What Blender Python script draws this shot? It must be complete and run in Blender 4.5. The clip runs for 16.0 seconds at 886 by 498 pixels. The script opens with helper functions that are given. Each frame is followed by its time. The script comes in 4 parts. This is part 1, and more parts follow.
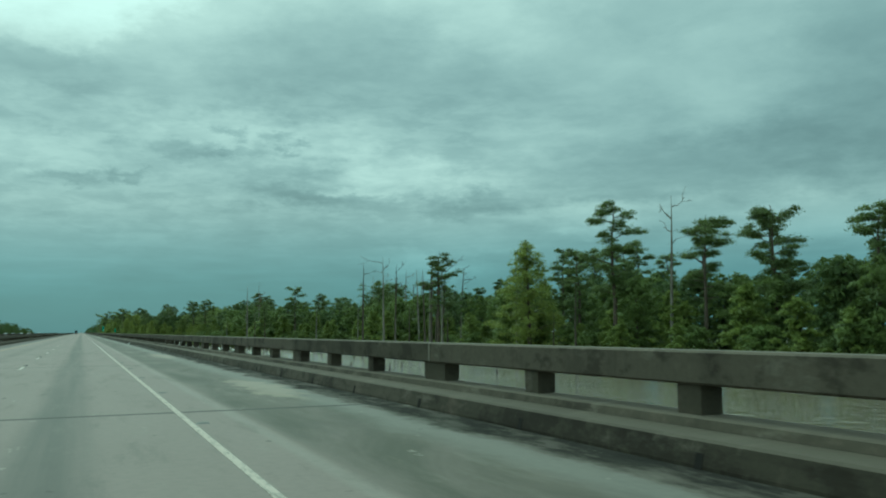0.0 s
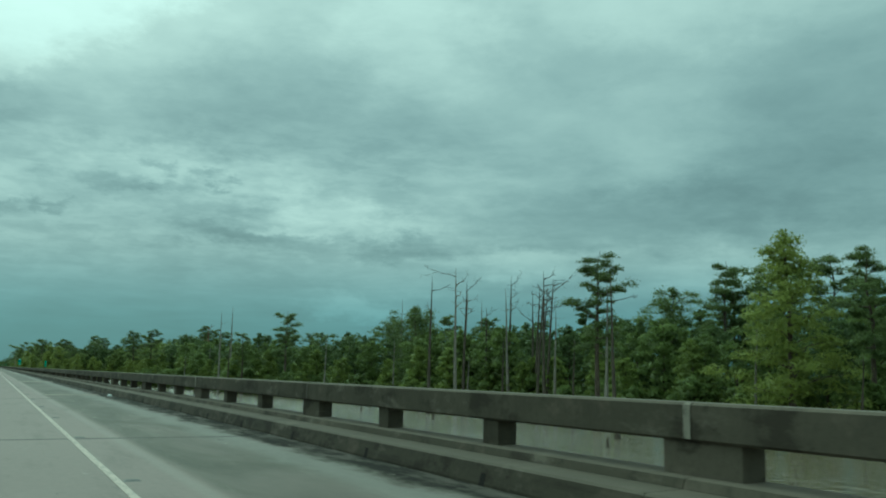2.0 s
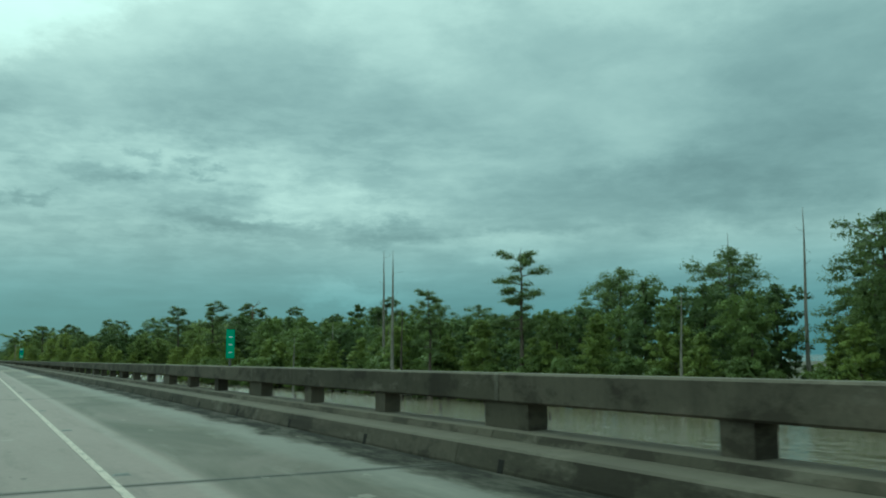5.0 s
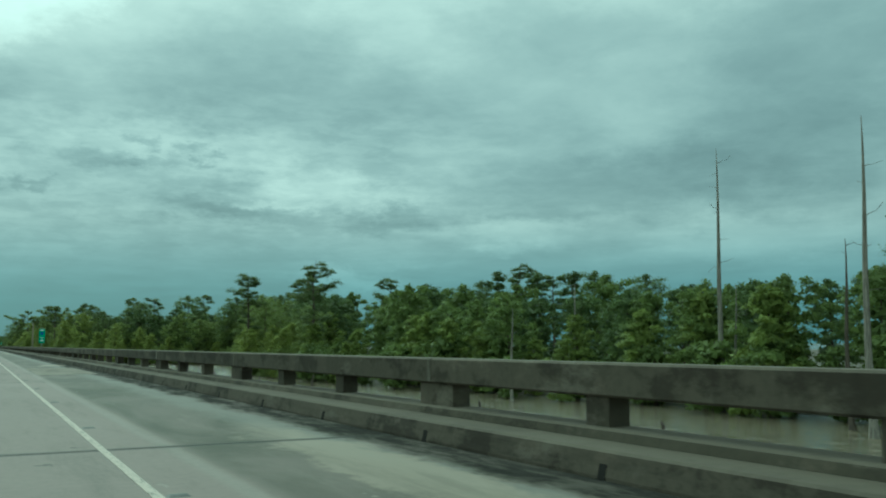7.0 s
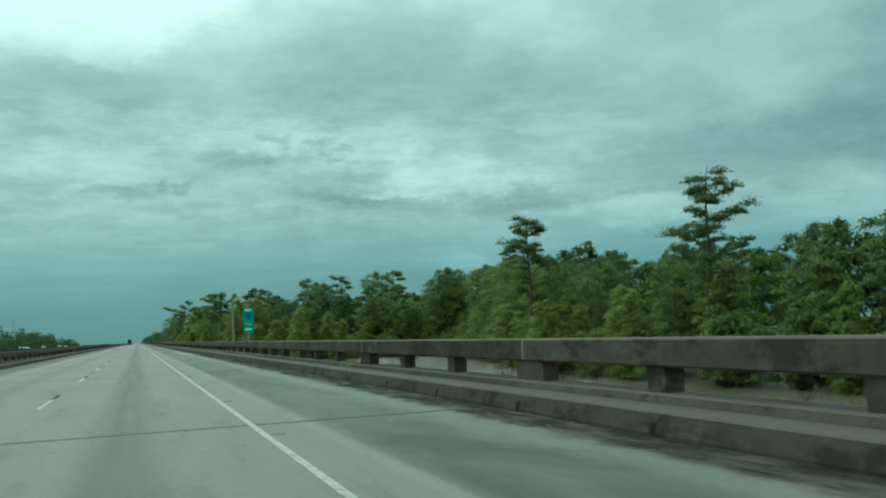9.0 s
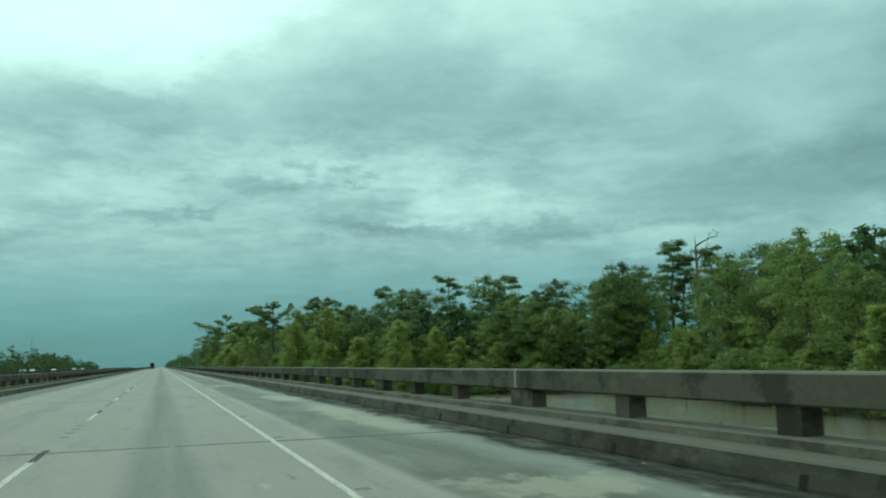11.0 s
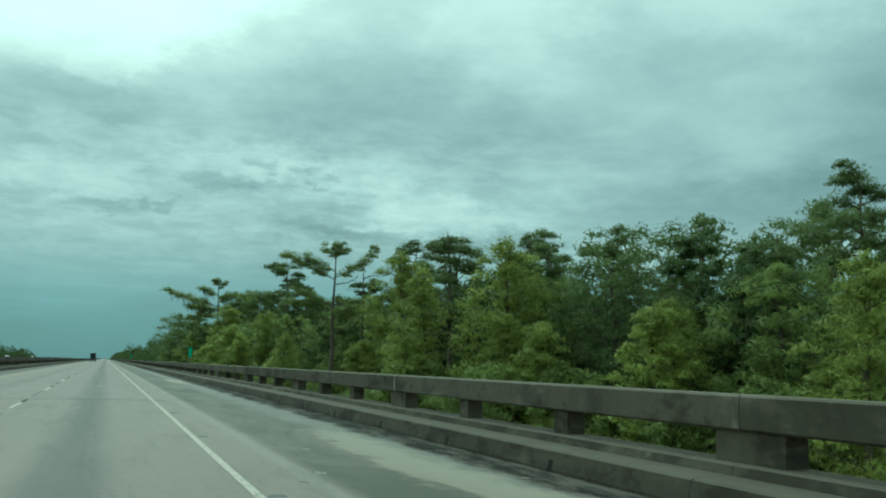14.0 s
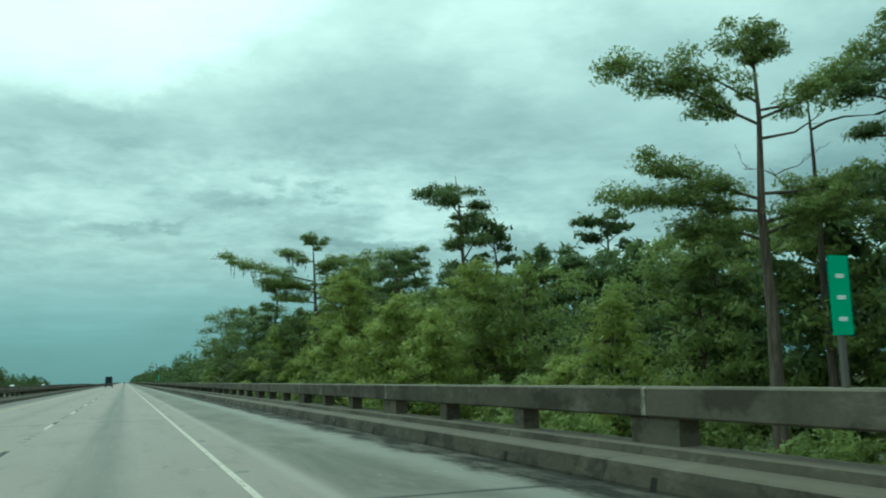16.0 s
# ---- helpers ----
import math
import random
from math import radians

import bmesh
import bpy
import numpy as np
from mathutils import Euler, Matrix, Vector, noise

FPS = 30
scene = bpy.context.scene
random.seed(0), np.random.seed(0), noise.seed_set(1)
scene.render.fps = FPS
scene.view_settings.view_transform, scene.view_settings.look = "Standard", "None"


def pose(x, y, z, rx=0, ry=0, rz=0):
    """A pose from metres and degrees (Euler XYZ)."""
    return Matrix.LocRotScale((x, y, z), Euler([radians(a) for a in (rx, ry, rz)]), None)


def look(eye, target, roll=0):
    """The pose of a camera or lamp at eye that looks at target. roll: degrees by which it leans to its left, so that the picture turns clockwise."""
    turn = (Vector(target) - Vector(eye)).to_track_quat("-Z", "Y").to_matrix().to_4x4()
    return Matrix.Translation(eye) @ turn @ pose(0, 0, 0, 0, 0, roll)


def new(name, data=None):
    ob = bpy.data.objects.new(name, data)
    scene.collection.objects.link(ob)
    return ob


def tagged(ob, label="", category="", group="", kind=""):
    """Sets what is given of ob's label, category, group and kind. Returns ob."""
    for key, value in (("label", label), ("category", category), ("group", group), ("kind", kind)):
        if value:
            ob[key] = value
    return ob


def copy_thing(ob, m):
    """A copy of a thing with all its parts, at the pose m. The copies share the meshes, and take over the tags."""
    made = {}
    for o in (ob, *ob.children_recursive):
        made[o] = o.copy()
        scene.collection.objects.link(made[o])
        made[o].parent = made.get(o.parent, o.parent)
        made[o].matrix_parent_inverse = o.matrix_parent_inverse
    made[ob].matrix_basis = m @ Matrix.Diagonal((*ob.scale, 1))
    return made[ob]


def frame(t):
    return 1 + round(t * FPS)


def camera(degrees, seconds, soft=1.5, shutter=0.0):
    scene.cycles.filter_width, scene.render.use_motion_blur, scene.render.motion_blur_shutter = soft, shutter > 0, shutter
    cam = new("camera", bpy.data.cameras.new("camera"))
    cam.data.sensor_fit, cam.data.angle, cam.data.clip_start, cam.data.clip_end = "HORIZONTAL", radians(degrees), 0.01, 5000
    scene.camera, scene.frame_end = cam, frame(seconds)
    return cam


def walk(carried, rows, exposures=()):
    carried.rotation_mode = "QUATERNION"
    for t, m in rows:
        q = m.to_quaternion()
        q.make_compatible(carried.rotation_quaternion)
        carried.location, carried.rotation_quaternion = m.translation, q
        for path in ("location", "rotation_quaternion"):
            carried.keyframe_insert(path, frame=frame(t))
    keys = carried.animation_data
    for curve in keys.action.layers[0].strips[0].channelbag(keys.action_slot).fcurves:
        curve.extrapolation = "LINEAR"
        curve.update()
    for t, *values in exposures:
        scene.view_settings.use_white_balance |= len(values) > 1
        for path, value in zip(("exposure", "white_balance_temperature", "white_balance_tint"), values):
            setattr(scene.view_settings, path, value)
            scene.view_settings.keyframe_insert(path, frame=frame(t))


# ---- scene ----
import itertools

# ---- camera and its drive along the bridge ----
cam = camera(52.2, 16.0, soft=2.0, shutter=0.03)
DRIVE = [  # seconds, x, y, z, yaw, pitch, roll
    (0.0, -0.037, 0.40, 1.227, -21.77, 4.99, -0.71),
    (0.5, -0.059, 15.72, 1.212, -24.30, 6.03, 0.98),
    (1.0, 0.011, 30.95, 1.204, -25.59, 6.67, 0.68),
    (1.5, -0.010, 46.04, 1.218, -26.23, 7.12, -0.29),
    (2.0, 0.047, 61.33, 1.196, -26.23, 7.82, 0.96),
    (2.5, 0.042, 76.55, 1.198, -26.34, 8.21, 0.66),
    (3.0, 0.120, 91.88, 1.161, -26.64, 8.62, 2.15),
    (3.5, 0.140, 107.21, 1.200, -27.30, 7.44, -0.07),
    (4.0, 0.151, 122.54, 1.174, -27.23, 6.97, -0.98),
    (6.5, 0.101, 199.18, 1.186, -26.68, 6.32, 0.47),
    (7.0, 0.053, 214.49, 1.177, -27.06, 5.95, -0.28),
    (7.5, 0.016, 229.85, 1.177, -27.36, 5.74, -0.01),
    (8.0, 0.021, 245.21, 1.162, -23.95, 5.54, -2.04),
    (8.5, -0.037, 260.54, 1.189, -19.66, 4.66, -3.31),
    (11.0, -0.338, 337.33, 1.207, -17.40, 6.88, -1.66),
    (11.5, -0.347, 352.63, 1.162, -14.60, 6.78, -0.39),
    (12.0, -0.315, 367.93, 1.186, -13.24, 8.98, 0.06),
    (12.5, -0.247, 383.25, 1.162, -12.56, 10.02, -0.37),
    (13.0, -0.174, 398.56, 1.144, -12.64, 9.35, 1.16),
    (13.5, -0.065, 413.87, 1.173, -15.40, 7.23, 1.13),
    (14.0, -0.005, 429.18, 1.170, -20.14, 7.41, 1.40),
    (14.5, 0.055, 444.51, 1.175, -22.22, 6.83, 1.83),
    (15.0, 0.077, 459.84, 1.191, -22.34, 6.63, 1.39),
    (15.5, 0.073, 475.18, 1.215, -21.44, 6.75, -0.21),
    (16.0, 0.047, 490.51, 1.189, -19.41, 7.83, -1.61),
]


def heading(x, y, z, yaw, pitch, roll):
    yaw, pitch = radians(yaw), radians(pitch)
    ahead = Vector((-math.sin(yaw) * math.cos(pitch), math.cos(yaw) * math.cos(pitch), math.sin(pitch)))
    return look((x, y, z), Vector((x, y, z)) + ahead, roll)


KELVIN, TINT = 5320, -36
walk(cam, [(t, heading(*r)) for t, *r in DRIVE],
     [(0.0, -0.05, KELVIN, TINT), (2.0, -0.12, KELVIN, TINT), (3.0, -0.13, KELVIN, TINT), (4.0, -0.06, KELVIN, TINT), (8.0, 0.02, KELVIN, TINT), (8.5, 0.05, KELVIN, TINT), (11.0, 0.12, KELVIN, TINT), (14.0, 0.12, KELVIN, TINT), (14.6, 0.26, KELVIN, TINT), (16.0, 0.28, KELVIN, TINT)])


# ---- nodes ----
class Nodes:
    """A short way to write node trees: n('ShaderNodeX', prop=..., Input=value or socket)."""

    def __init__(self, tree):
        self.tree = tree
        tree.nodes.clear()

    def __call__(self, kind, inputs=None, **props):
        node = self.tree.nodes.new(kind)
        for key, value in props.items():
            setattr(node, key, value)
        for key, value in (inputs or {}).items():
            if isinstance(value, bpy.types.NodeSocket):
                self.tree.links.new(value, node.inputs[key])
            else:
                node.inputs[key].default_value = value
        return node

    def math(self, op, a, b=0.0, c=0.0, clamp=False):
        return self("ShaderNodeMath", {0: a, 1: b, 2: c}, operation=op, use_clamp=clamp).outputs[0]

    def ramp(self, value, lo, hi, out_lo=0.0, out_hi=1.0):
        return self("ShaderNodeMapRange", {0: value, 1: lo, 2: hi, 3: out_lo, 4: out_hi}, interpolation_type="SMOOTHSTEP").outputs[0]

    def mix(self, fac, a, b, blend="MIX"):
        node = self("ShaderNodeMix", data_type="RGBA", blend_type=blend)
        for key, value in ((0, fac), (6, a), (7, b)):
            if isinstance(value, bpy.types.NodeSocket):
                self.tree.links.new(value, node.inputs[key])
            else:
                node.inputs[key].default_value = value
        return node.outputs[2]

    def noise(self, vector, scale, detail=4.0, rough=0.55, distort=0.0):
        return self("ShaderNodeTexNoise", {"Vector": vector, "Scale": scale, "Detail": detail, "Roughness": rough, "Distortion": distort}).outputs[0]

    def stretch(self, vector, scale, loc=(0, 0, 0)):
        return self("ShaderNodeMapping", {"Vector": vector, "Scale": scale, "Location": loc}).outputs[0]


def rgb(r, g, b):
    return (r, g, b, 1.0)


# ---- sky and sun: a bright overcast with low streaked cloud ----
SUN_EL, SUN_AZ = 38.0, 2.0     # degrees up, degrees left of the road's heading
world = bpy.data.worlds.new("overcast_sky")
scene.world = world
world.use_nodes = True
n = Nodes(world.node_tree)
way = n("ShaderNodeTexCoord").outputs["Generated"]
xyz = n("ShaderNodeSeparateXYZ", {0: way})
up = n.math("MAXIMUM", xyz.outputs[2], 0.0)
deg = 180 / math.pi
az = n.math("MULTIPLY", n.math("ARCTAN2", xyz.outputs[0], xyz.outputs[1]), deg)     # degrees right of the road's heading
el = n.math("MULTIPLY", n.math("ARCSINE", up), deg)                                  # degrees above the horizon
# noise drawn out sideways, in the sky's own directions
warp_a = n.noise(n.stretch(way, (10, 10, 19), (3.1, 0.4, 1.9)), 1.0, 8, 0.66)
warp_e = n.noise(n.stretch(way, (10, 10, 22), (8.7, 2.6, 5.5)), 1.0, 8, 0.66)
soft = n.noise(n.stretch(way, (3.4, 3.4, 6.5), (1.7, 0.9, 0.3)), 1.0, 4, 0.55, 0.3)
mid = n.noise(n.stretch(way, (8.5, 8.5, 19), (7.3, 2.2, 1.1)), 1.0, 7, 0.58, 0.4)
streak = n.noise(n.stretch(way, (9, 9, 70), (2.3, 5.2, 4.0)), 1.0, 5, 0.55, 0.2)
fine = n.noise(n.stretch(way, (26, 26, 95), (6.4, 1.2, 3.3)), 1.0, 6, 0.6, 0.3)
ragged = n("ShaderNodeCombineXYZ", {0: n.math("ADD", az, n.math("MULTIPLY", n.math("SUBTRACT", warp_a, 0.5), 11.0)),
                                    1: n.math("ADD", el, n.math("MULTIPLY", n.math("SUBTRACT", warp_e, 0.5), 5.0)), 2: 0.0})


def cloud_shape(level, a, e, wide, high, tilt, amount):
    """Adds one soft ragged cloud (or gap): its middle in degrees right and up, half sizes, tilt, and change of brightness."""
    spot = n("ShaderNodeMapping", {"Vector": ragged.outputs[0], "Location": (a, e, 0), "Rotation": (0, 0, radians(tilt)), "Scale": (wide, high, 1)}, vector_type="TEXTURE").outputs[0]
    reach = n("ShaderNodeVectorMath", {0: spot}, operation="LENGTH").outputs["Value"]
    return n.math("ADD", level, n.ramp(reach, 0.25, 1.35, amount, 0.0))


level = n.math("ADD", n.ramp(el, 0.0, 9.5, 0.25, 0.49), n.ramp(el, 11.0, 22.0, 0.0, 0.10))
# the cloud breaks open high over the road's end, with a firm lower edge, and closes again to the right
rag_a, rag_e = n("ShaderNodeSeparateXYZ", {0: ragged.outputs[0]}).outputs[0], n("ShaderNodeSeparateXYZ", {0: ragged.outputs[0]}).outputs[1]
edge = n.math("MINIMUM", n.math("MAXIMUM", 16.5, n.math("ADD", n.math("MULTIPLY", rag_a, 0.62), 15.9)), 60.0)
level = n.math("ADD", level, n.ramp(n.math("SUBTRACT", rag_e, edge), -0.8, 2.6, 0.0, 0.22))
level = n.math("ADD", level, n.ramp(n.math("SUBTRACT", el, edge), -3.0, 6.0, 0.0, 0.12))
for shape in ((-15, 12.5, 7, 5, 0, 0.12), (8, 22.0, 18, 5.5, 6, 0.09), (24, 23.0, 6, 5.5, 0, 0.15), (38, 24, 9, 4, -8, 0.10),                    # bright gaps
              (51, 17, 10, 5, 6, -0.15), (36, 19, 6, 2.2, 8, -0.07), (14, 17.5, 9, 3, 18, -0.09), (22, 15.0, 13, 2.6, -4, -0.06),   # grey masses
              (-3.5, 15.0, 7.5, 1.5, 4, -0.10), (38, 9.5, 11, 2.6, 3, -0.13), (48, 11, 9, 3.0, 0, -0.10), (33, 13, 6, 1.2, 4, -0.04),
              (9, 12.0, 8, 1.7, -2, 0.13), (-3, 10.8, 6, 1.7, -4, 0.10), (19, 9.7, 5.5, 1.3, -9, 0.15), (31, 7.0, 6, 1.0, 0, 0.11), (21, 3.9, 5, 0.8, -4, 0.09),
              (5, 10.9, 3.4, 0.7, -5, -0.11), (9, 11.0, 3.6, 0.45, 8, -0.11), (8.6, 12.1, 0.9, 0.45, 0, -0.13), (11.7, 12.1, 1.2, 0.40, 0, -0.13), (12.6, 11.3, 1.0, 0.32, 6, -0.13),
              (22.8, 7.8, 3.0, 0.75, -3, -0.10), (12.8, 8.1, 5.0, 0.9, -8, -0.13), (-0.5, 8.9, 2.6, 0.4, 0, -0.11), (2.4, 9.2, 1.0, 0.35, 0, -0.12), (16.3, 8.6, 2.4, 0.4, 0, 0.12),
              (-12, 7.6, 7, 0.9, 0, -0.08), (14.5, 10.0, 2.2, 0.7, 0, -0.09), (47, 6.3, 9, 1.3, 0, 0.06)):
    level = cloud_shape(level, *shape)
level = n.math("ADD", level, n.math("MULTIPLY", n.math("SUBTRACT", soft, 0.5), n.ramp(el, 2.0, 11.0, 0.06, 0.22)))
level = n.math("ADD", level, n.math("MULTIPLY", n.math("SUBTRACT", mid, 0.5), n.ramp(el, 2.0, 9.0, 0.09, 0.19)))
level = n.math("ADD", level, n.math("MULTIPLY", n.math("SUBTRACT", streak, 0.5), n.math("MULTIPLY", n.ramp(el, 0.5, 4.0, 0.0, 0.16), n.ramp(el, 7.0, 12.0, 1.0, 0.08))))
ripples = n.math("MULTIPLY", n.ramp(az, 20.0, 38.0, 1.0, 0.3), n.math("MULTIPLY", n.ramp(el, 3.5, 8.0), n.ramp(el, 12.0, 17.0, 1.0, 0.25)))
level = n.math("ADD", level, n.math("MULTIPLY", n.math("SUBTRACT", n.ramp(fine, 0.36, 0.66), 0.45), n.math("MULTIPLY", ripples, 0.075)))
level = n.math("MAXIMUM", level, 0.14)
haze = n.ramp(up, 0.0, 0.14, 1.0, 0.0)
tone = n.mix(n.ramp(level, 0.25, 0.80), rgb(0.76, 0.88, 0.93), rgb(1.0, 1.0, 0.98))
cloud = n("ShaderNodeVectorMath", {0: n.mix(n.math("MULTIPLY", haze, 0.8), tone, rgb(0.27, 0.76, 0.98)), 1: n("ShaderNodeCombineXYZ", {0: level, 1: level, 2: level}).outputs[0]}, operation="MULTIPLY").outputs[0]
clear = n("ShaderNodeTexSky", sky_type="NISHITA", sun_disc=False, sun_elevation=radians(SUN_EL), sun_rotation=radians(-SUN_AZ))
thin = n("ShaderNodeVectorMath", {0: clear.outputs[0], 1: (0.1, 0.1, 0.1)}, operation="MULTIPLY").outputs[0]
sky = n.mix(0.93, thin, cloud)
n("ShaderNodeOutputWorld", {0: n("ShaderNodeBackground", {"Color": sky, "Strength": 1.0}).outputs[0]})

sun_data = bpy.data.lights.new("sun", "SUN")
sun_data.energy, sun_data.angle, sun_data.color = 1.05, radians(30), (1.0, 0.97, 0.92)
sun = new("sun", sun_data)
sun.matrix_world = look((math.sin(radians(-SUN_AZ)) * 60, math.cos(radians(SUN_AZ)) * 60, 60 * math.tan(radians(SUN_EL))), (0, 0, 0))


# ---- materials ----
def material(name, rough=0.8, metal=0.0, specular=0.5):
    m = bpy.data.materials.new(name)
    m.use_nodes = True
    k = Nodes(m.node_tree)
    b = k("ShaderNodeBsdfPrincipled", {"Roughness": rough, "Metallic": metal, "Specular IOR Level": specular})
    k("ShaderNodeOutputMaterial", {0: b.outputs[0]})
    return m, k, b


def set_in(k, b, name, value):
    if isinstance(value, bpy.types.NodeSocket):
        k.tree.links.new(value, b.inputs[name])
    else:
        b.inputs[name].default_value = value


def bump(k, b, height, strength=0.4, distance=0.02):
    set_in(k, b, "Normal", k("ShaderNodeBump", {"Height": height, "Strength": strength, "Distance": distance}).outputs[0])


def world_place(k):
    return k("ShaderNodeNewGeometry").outputs["Position"]


def deck_concrete():
    m, k, b = material("deck_concrete", 0.75, specular=0.35)
    p = world_place(k)
    x = k("ShaderNodeSeparateXYZ", {0: p}).outputs[0]
    cloudy = k.noise(k.stretch(p, (0.25, 0.10, 1)), 1.0, 5, 0.6)
    fine = k.noise(p, 9.0, 5, 0.65)
    streak = k.noise(k.stretch(p, (3.0, 0.05, 1)), 1.0, 4, 0.6)
    slab = k("ShaderNodeObjectInfo").outputs["Random"]
    y = k("ShaderNodeSeparateXYZ", {0: p}).outputs[1]
    col = k.mix(cloudy, rgb(0.207, 0.164, 0.145), rgb(0.299, 0.238, 0.212))
    col = k.mix(k.math("MULTIPLY", k.ramp(slab, 0.0, 1.0), 0.25), col, rgb(0.225, 0.20, 0.17))
    # oil band down the middle of each lane
    for centre, worn in ((-0.31, 1.0), (-3.61, 0.4)):
        off = k.math("ABSOLUTE", k.math("SUBTRACT", x, centre))
        band = k.ramp(off, 0.12, 0.62, 1.0, 0.0)
        col = k.mix(k.math("MULTIPLY", band, k.ramp(streak, 0.25, 0.75, 0.38 * worn, 0.78 * worn)), col, rgb(0.080, 0.080, 0.068))
    # worn shoulder, darker than the lanes, with a pale seam at its inner edge
    shoulder = k.ramp(x, 2.0, 2.35)
    blotch = k.noise(k.stretch(p, (0.6, 0.16, 1), (4, 9, 0)), 1.0, 6, 0.65, 0.8)
    col = k.mix(k.math("MULTIPLY", shoulder, k.ramp(blotch, 0.32, 0.68, 0.98, 0.48)), col, rgb(0.074, 0.070, 0.046))
    seam = k.ramp(k.math("ABSOLUTE", k.math("SUBTRACT", x, 2.05)), 0.03, 0.16, 1.0, 0.0)
    col = k.mix(k.math("MULTIPLY", seam, 0.5), col, rgb(0.30, 0.27, 0.23))
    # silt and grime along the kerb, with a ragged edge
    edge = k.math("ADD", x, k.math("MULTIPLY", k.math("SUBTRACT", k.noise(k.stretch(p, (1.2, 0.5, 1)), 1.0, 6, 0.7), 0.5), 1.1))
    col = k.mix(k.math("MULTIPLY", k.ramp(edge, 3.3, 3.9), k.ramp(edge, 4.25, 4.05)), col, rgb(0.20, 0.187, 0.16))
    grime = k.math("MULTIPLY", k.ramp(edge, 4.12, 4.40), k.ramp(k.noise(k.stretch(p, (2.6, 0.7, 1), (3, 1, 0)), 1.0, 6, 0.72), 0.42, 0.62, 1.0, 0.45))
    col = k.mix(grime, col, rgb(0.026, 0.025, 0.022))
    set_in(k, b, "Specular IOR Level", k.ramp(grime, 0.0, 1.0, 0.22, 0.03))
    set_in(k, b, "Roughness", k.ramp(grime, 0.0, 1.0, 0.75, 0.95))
    col = k.mix(k.math("MULTIPLY", k.ramp(k.math("ADD", x, k.math("MULTIPLY", k.math("SUBTRACT", blotch, 0.5), 0.8)), -5.75, -6.25), 0.85), col, rgb(0.078, 0.064, 0.052))
    col = k.mix(k.math("MULTIPLY", k.ramp(fine, 0.35, 0.75), 0.22), col, rgb(0.11, 0.105, 0.095))
    # dried silt washed over the shoulder: middle, half width, half length of each spread
    loose = k("ShaderNodeVectorMath", {0: p, 1: k("ShaderNodeVectorMath", {0: k("ShaderNodeTexNoise", {"Vector": k.stretch(p, (1.5, 0.8, 1)), "Scale": 1.0, "Detail": 7.0, "Roughness": 0.7}).outputs["Color"], 1: (1.6, 3.4, 0.0)}, operation="MULTIPLY").outputs[0]}, operation="ADD").outputs[0]
    for sx, sy, half_x, half_y in ((3.9, 272.0, 0.75, 2.2), (3.0, 268.9, 0.5, 0.8), (3.2, 345.3, 0.9, 0.8), (3.8, 357.5, 0.6, 6.0), (3.6, 369.5, 0.6, 3.5), (3.0, 142.0, 0.8, 1.0), (3.6, 20.0, 0.5, 4.0), (3.7, 48.0, 0.5, 5.0), (3.6, 222.0, 0.6, 6.0), (3.6, 440.0, 0.5, 6.0), (3.7, 482.0, 0.5, 6.0)):
        spot = k("ShaderNodeMapping", {"Vector": loose, "Location": (sx + 0.8, sy + 1.7, 0), "Scale": (half_x, half_y, 1000)}, vector_type="TEXTURE").outputs[0]
        reach = k("ShaderNodeVectorMath", {0: spot}, operation="LENGTH").outputs["Value"]
        col = k.mix(k.ramp(reach, 0.6, 1.15, 0.70, 0.0), col, rgb(0.335, 0.282, 0.220))
    # tar and rust bled out of the open joints
    along = k.math("ABSOLUTE", k.math("SUBTRACT", k.math("FLOORED_MODULO", k.math("SUBTRACT", y, 4.235), 21.066), 10.533))
    ragged = k.math("MULTIPLY", k.noise(k.stretch(p, (3, 12, 1)), 1.0, 4, 0.6), 0.10)
    col = k.mix(k.ramp(k.math("ADD", along, ragged), 0.20, 0.12, 0.0, 0.75), col, rgb(0.07, 0.068, 0.06))
    # spots of tar and spilt mortar
    spot = k.noise(k.stretch(p, (2.4, 1.3, 1), (1, 5, 0)), 1.0, 3, 0.6)
    col = k.mix(k.ramp(spot, 0.69, 0.72, 0.0, 0.6), col, rgb(0.06, 0.057, 0.048))
    col = k.mix(k.ramp(spot, 0.31, 0.285, 0.0, 0.5), col, rgb(0.34, 0.31, 0.26))
    # scuffs and stains drawn out along the traffic
    scuff = k.noise(k.stretch(p, (1.6, 0.22, 1), (2, 7, 0)), 1.0, 7, 0.72)
    col = k.mix(k.ramp(scuff, 0.50, 0.66, 0.0, 0.30), col, rgb(0.085, 0.08, 0.066))
    col = k.mix(k.ramp(scuff, 0.46, 0.32, 0.0, 0.22), col, rgb(0.30, 0.27, 0.225))
    set_in(k, b, "Base Color", col)
    bump(k, b, fine, 0.25, 0.01)
    return m


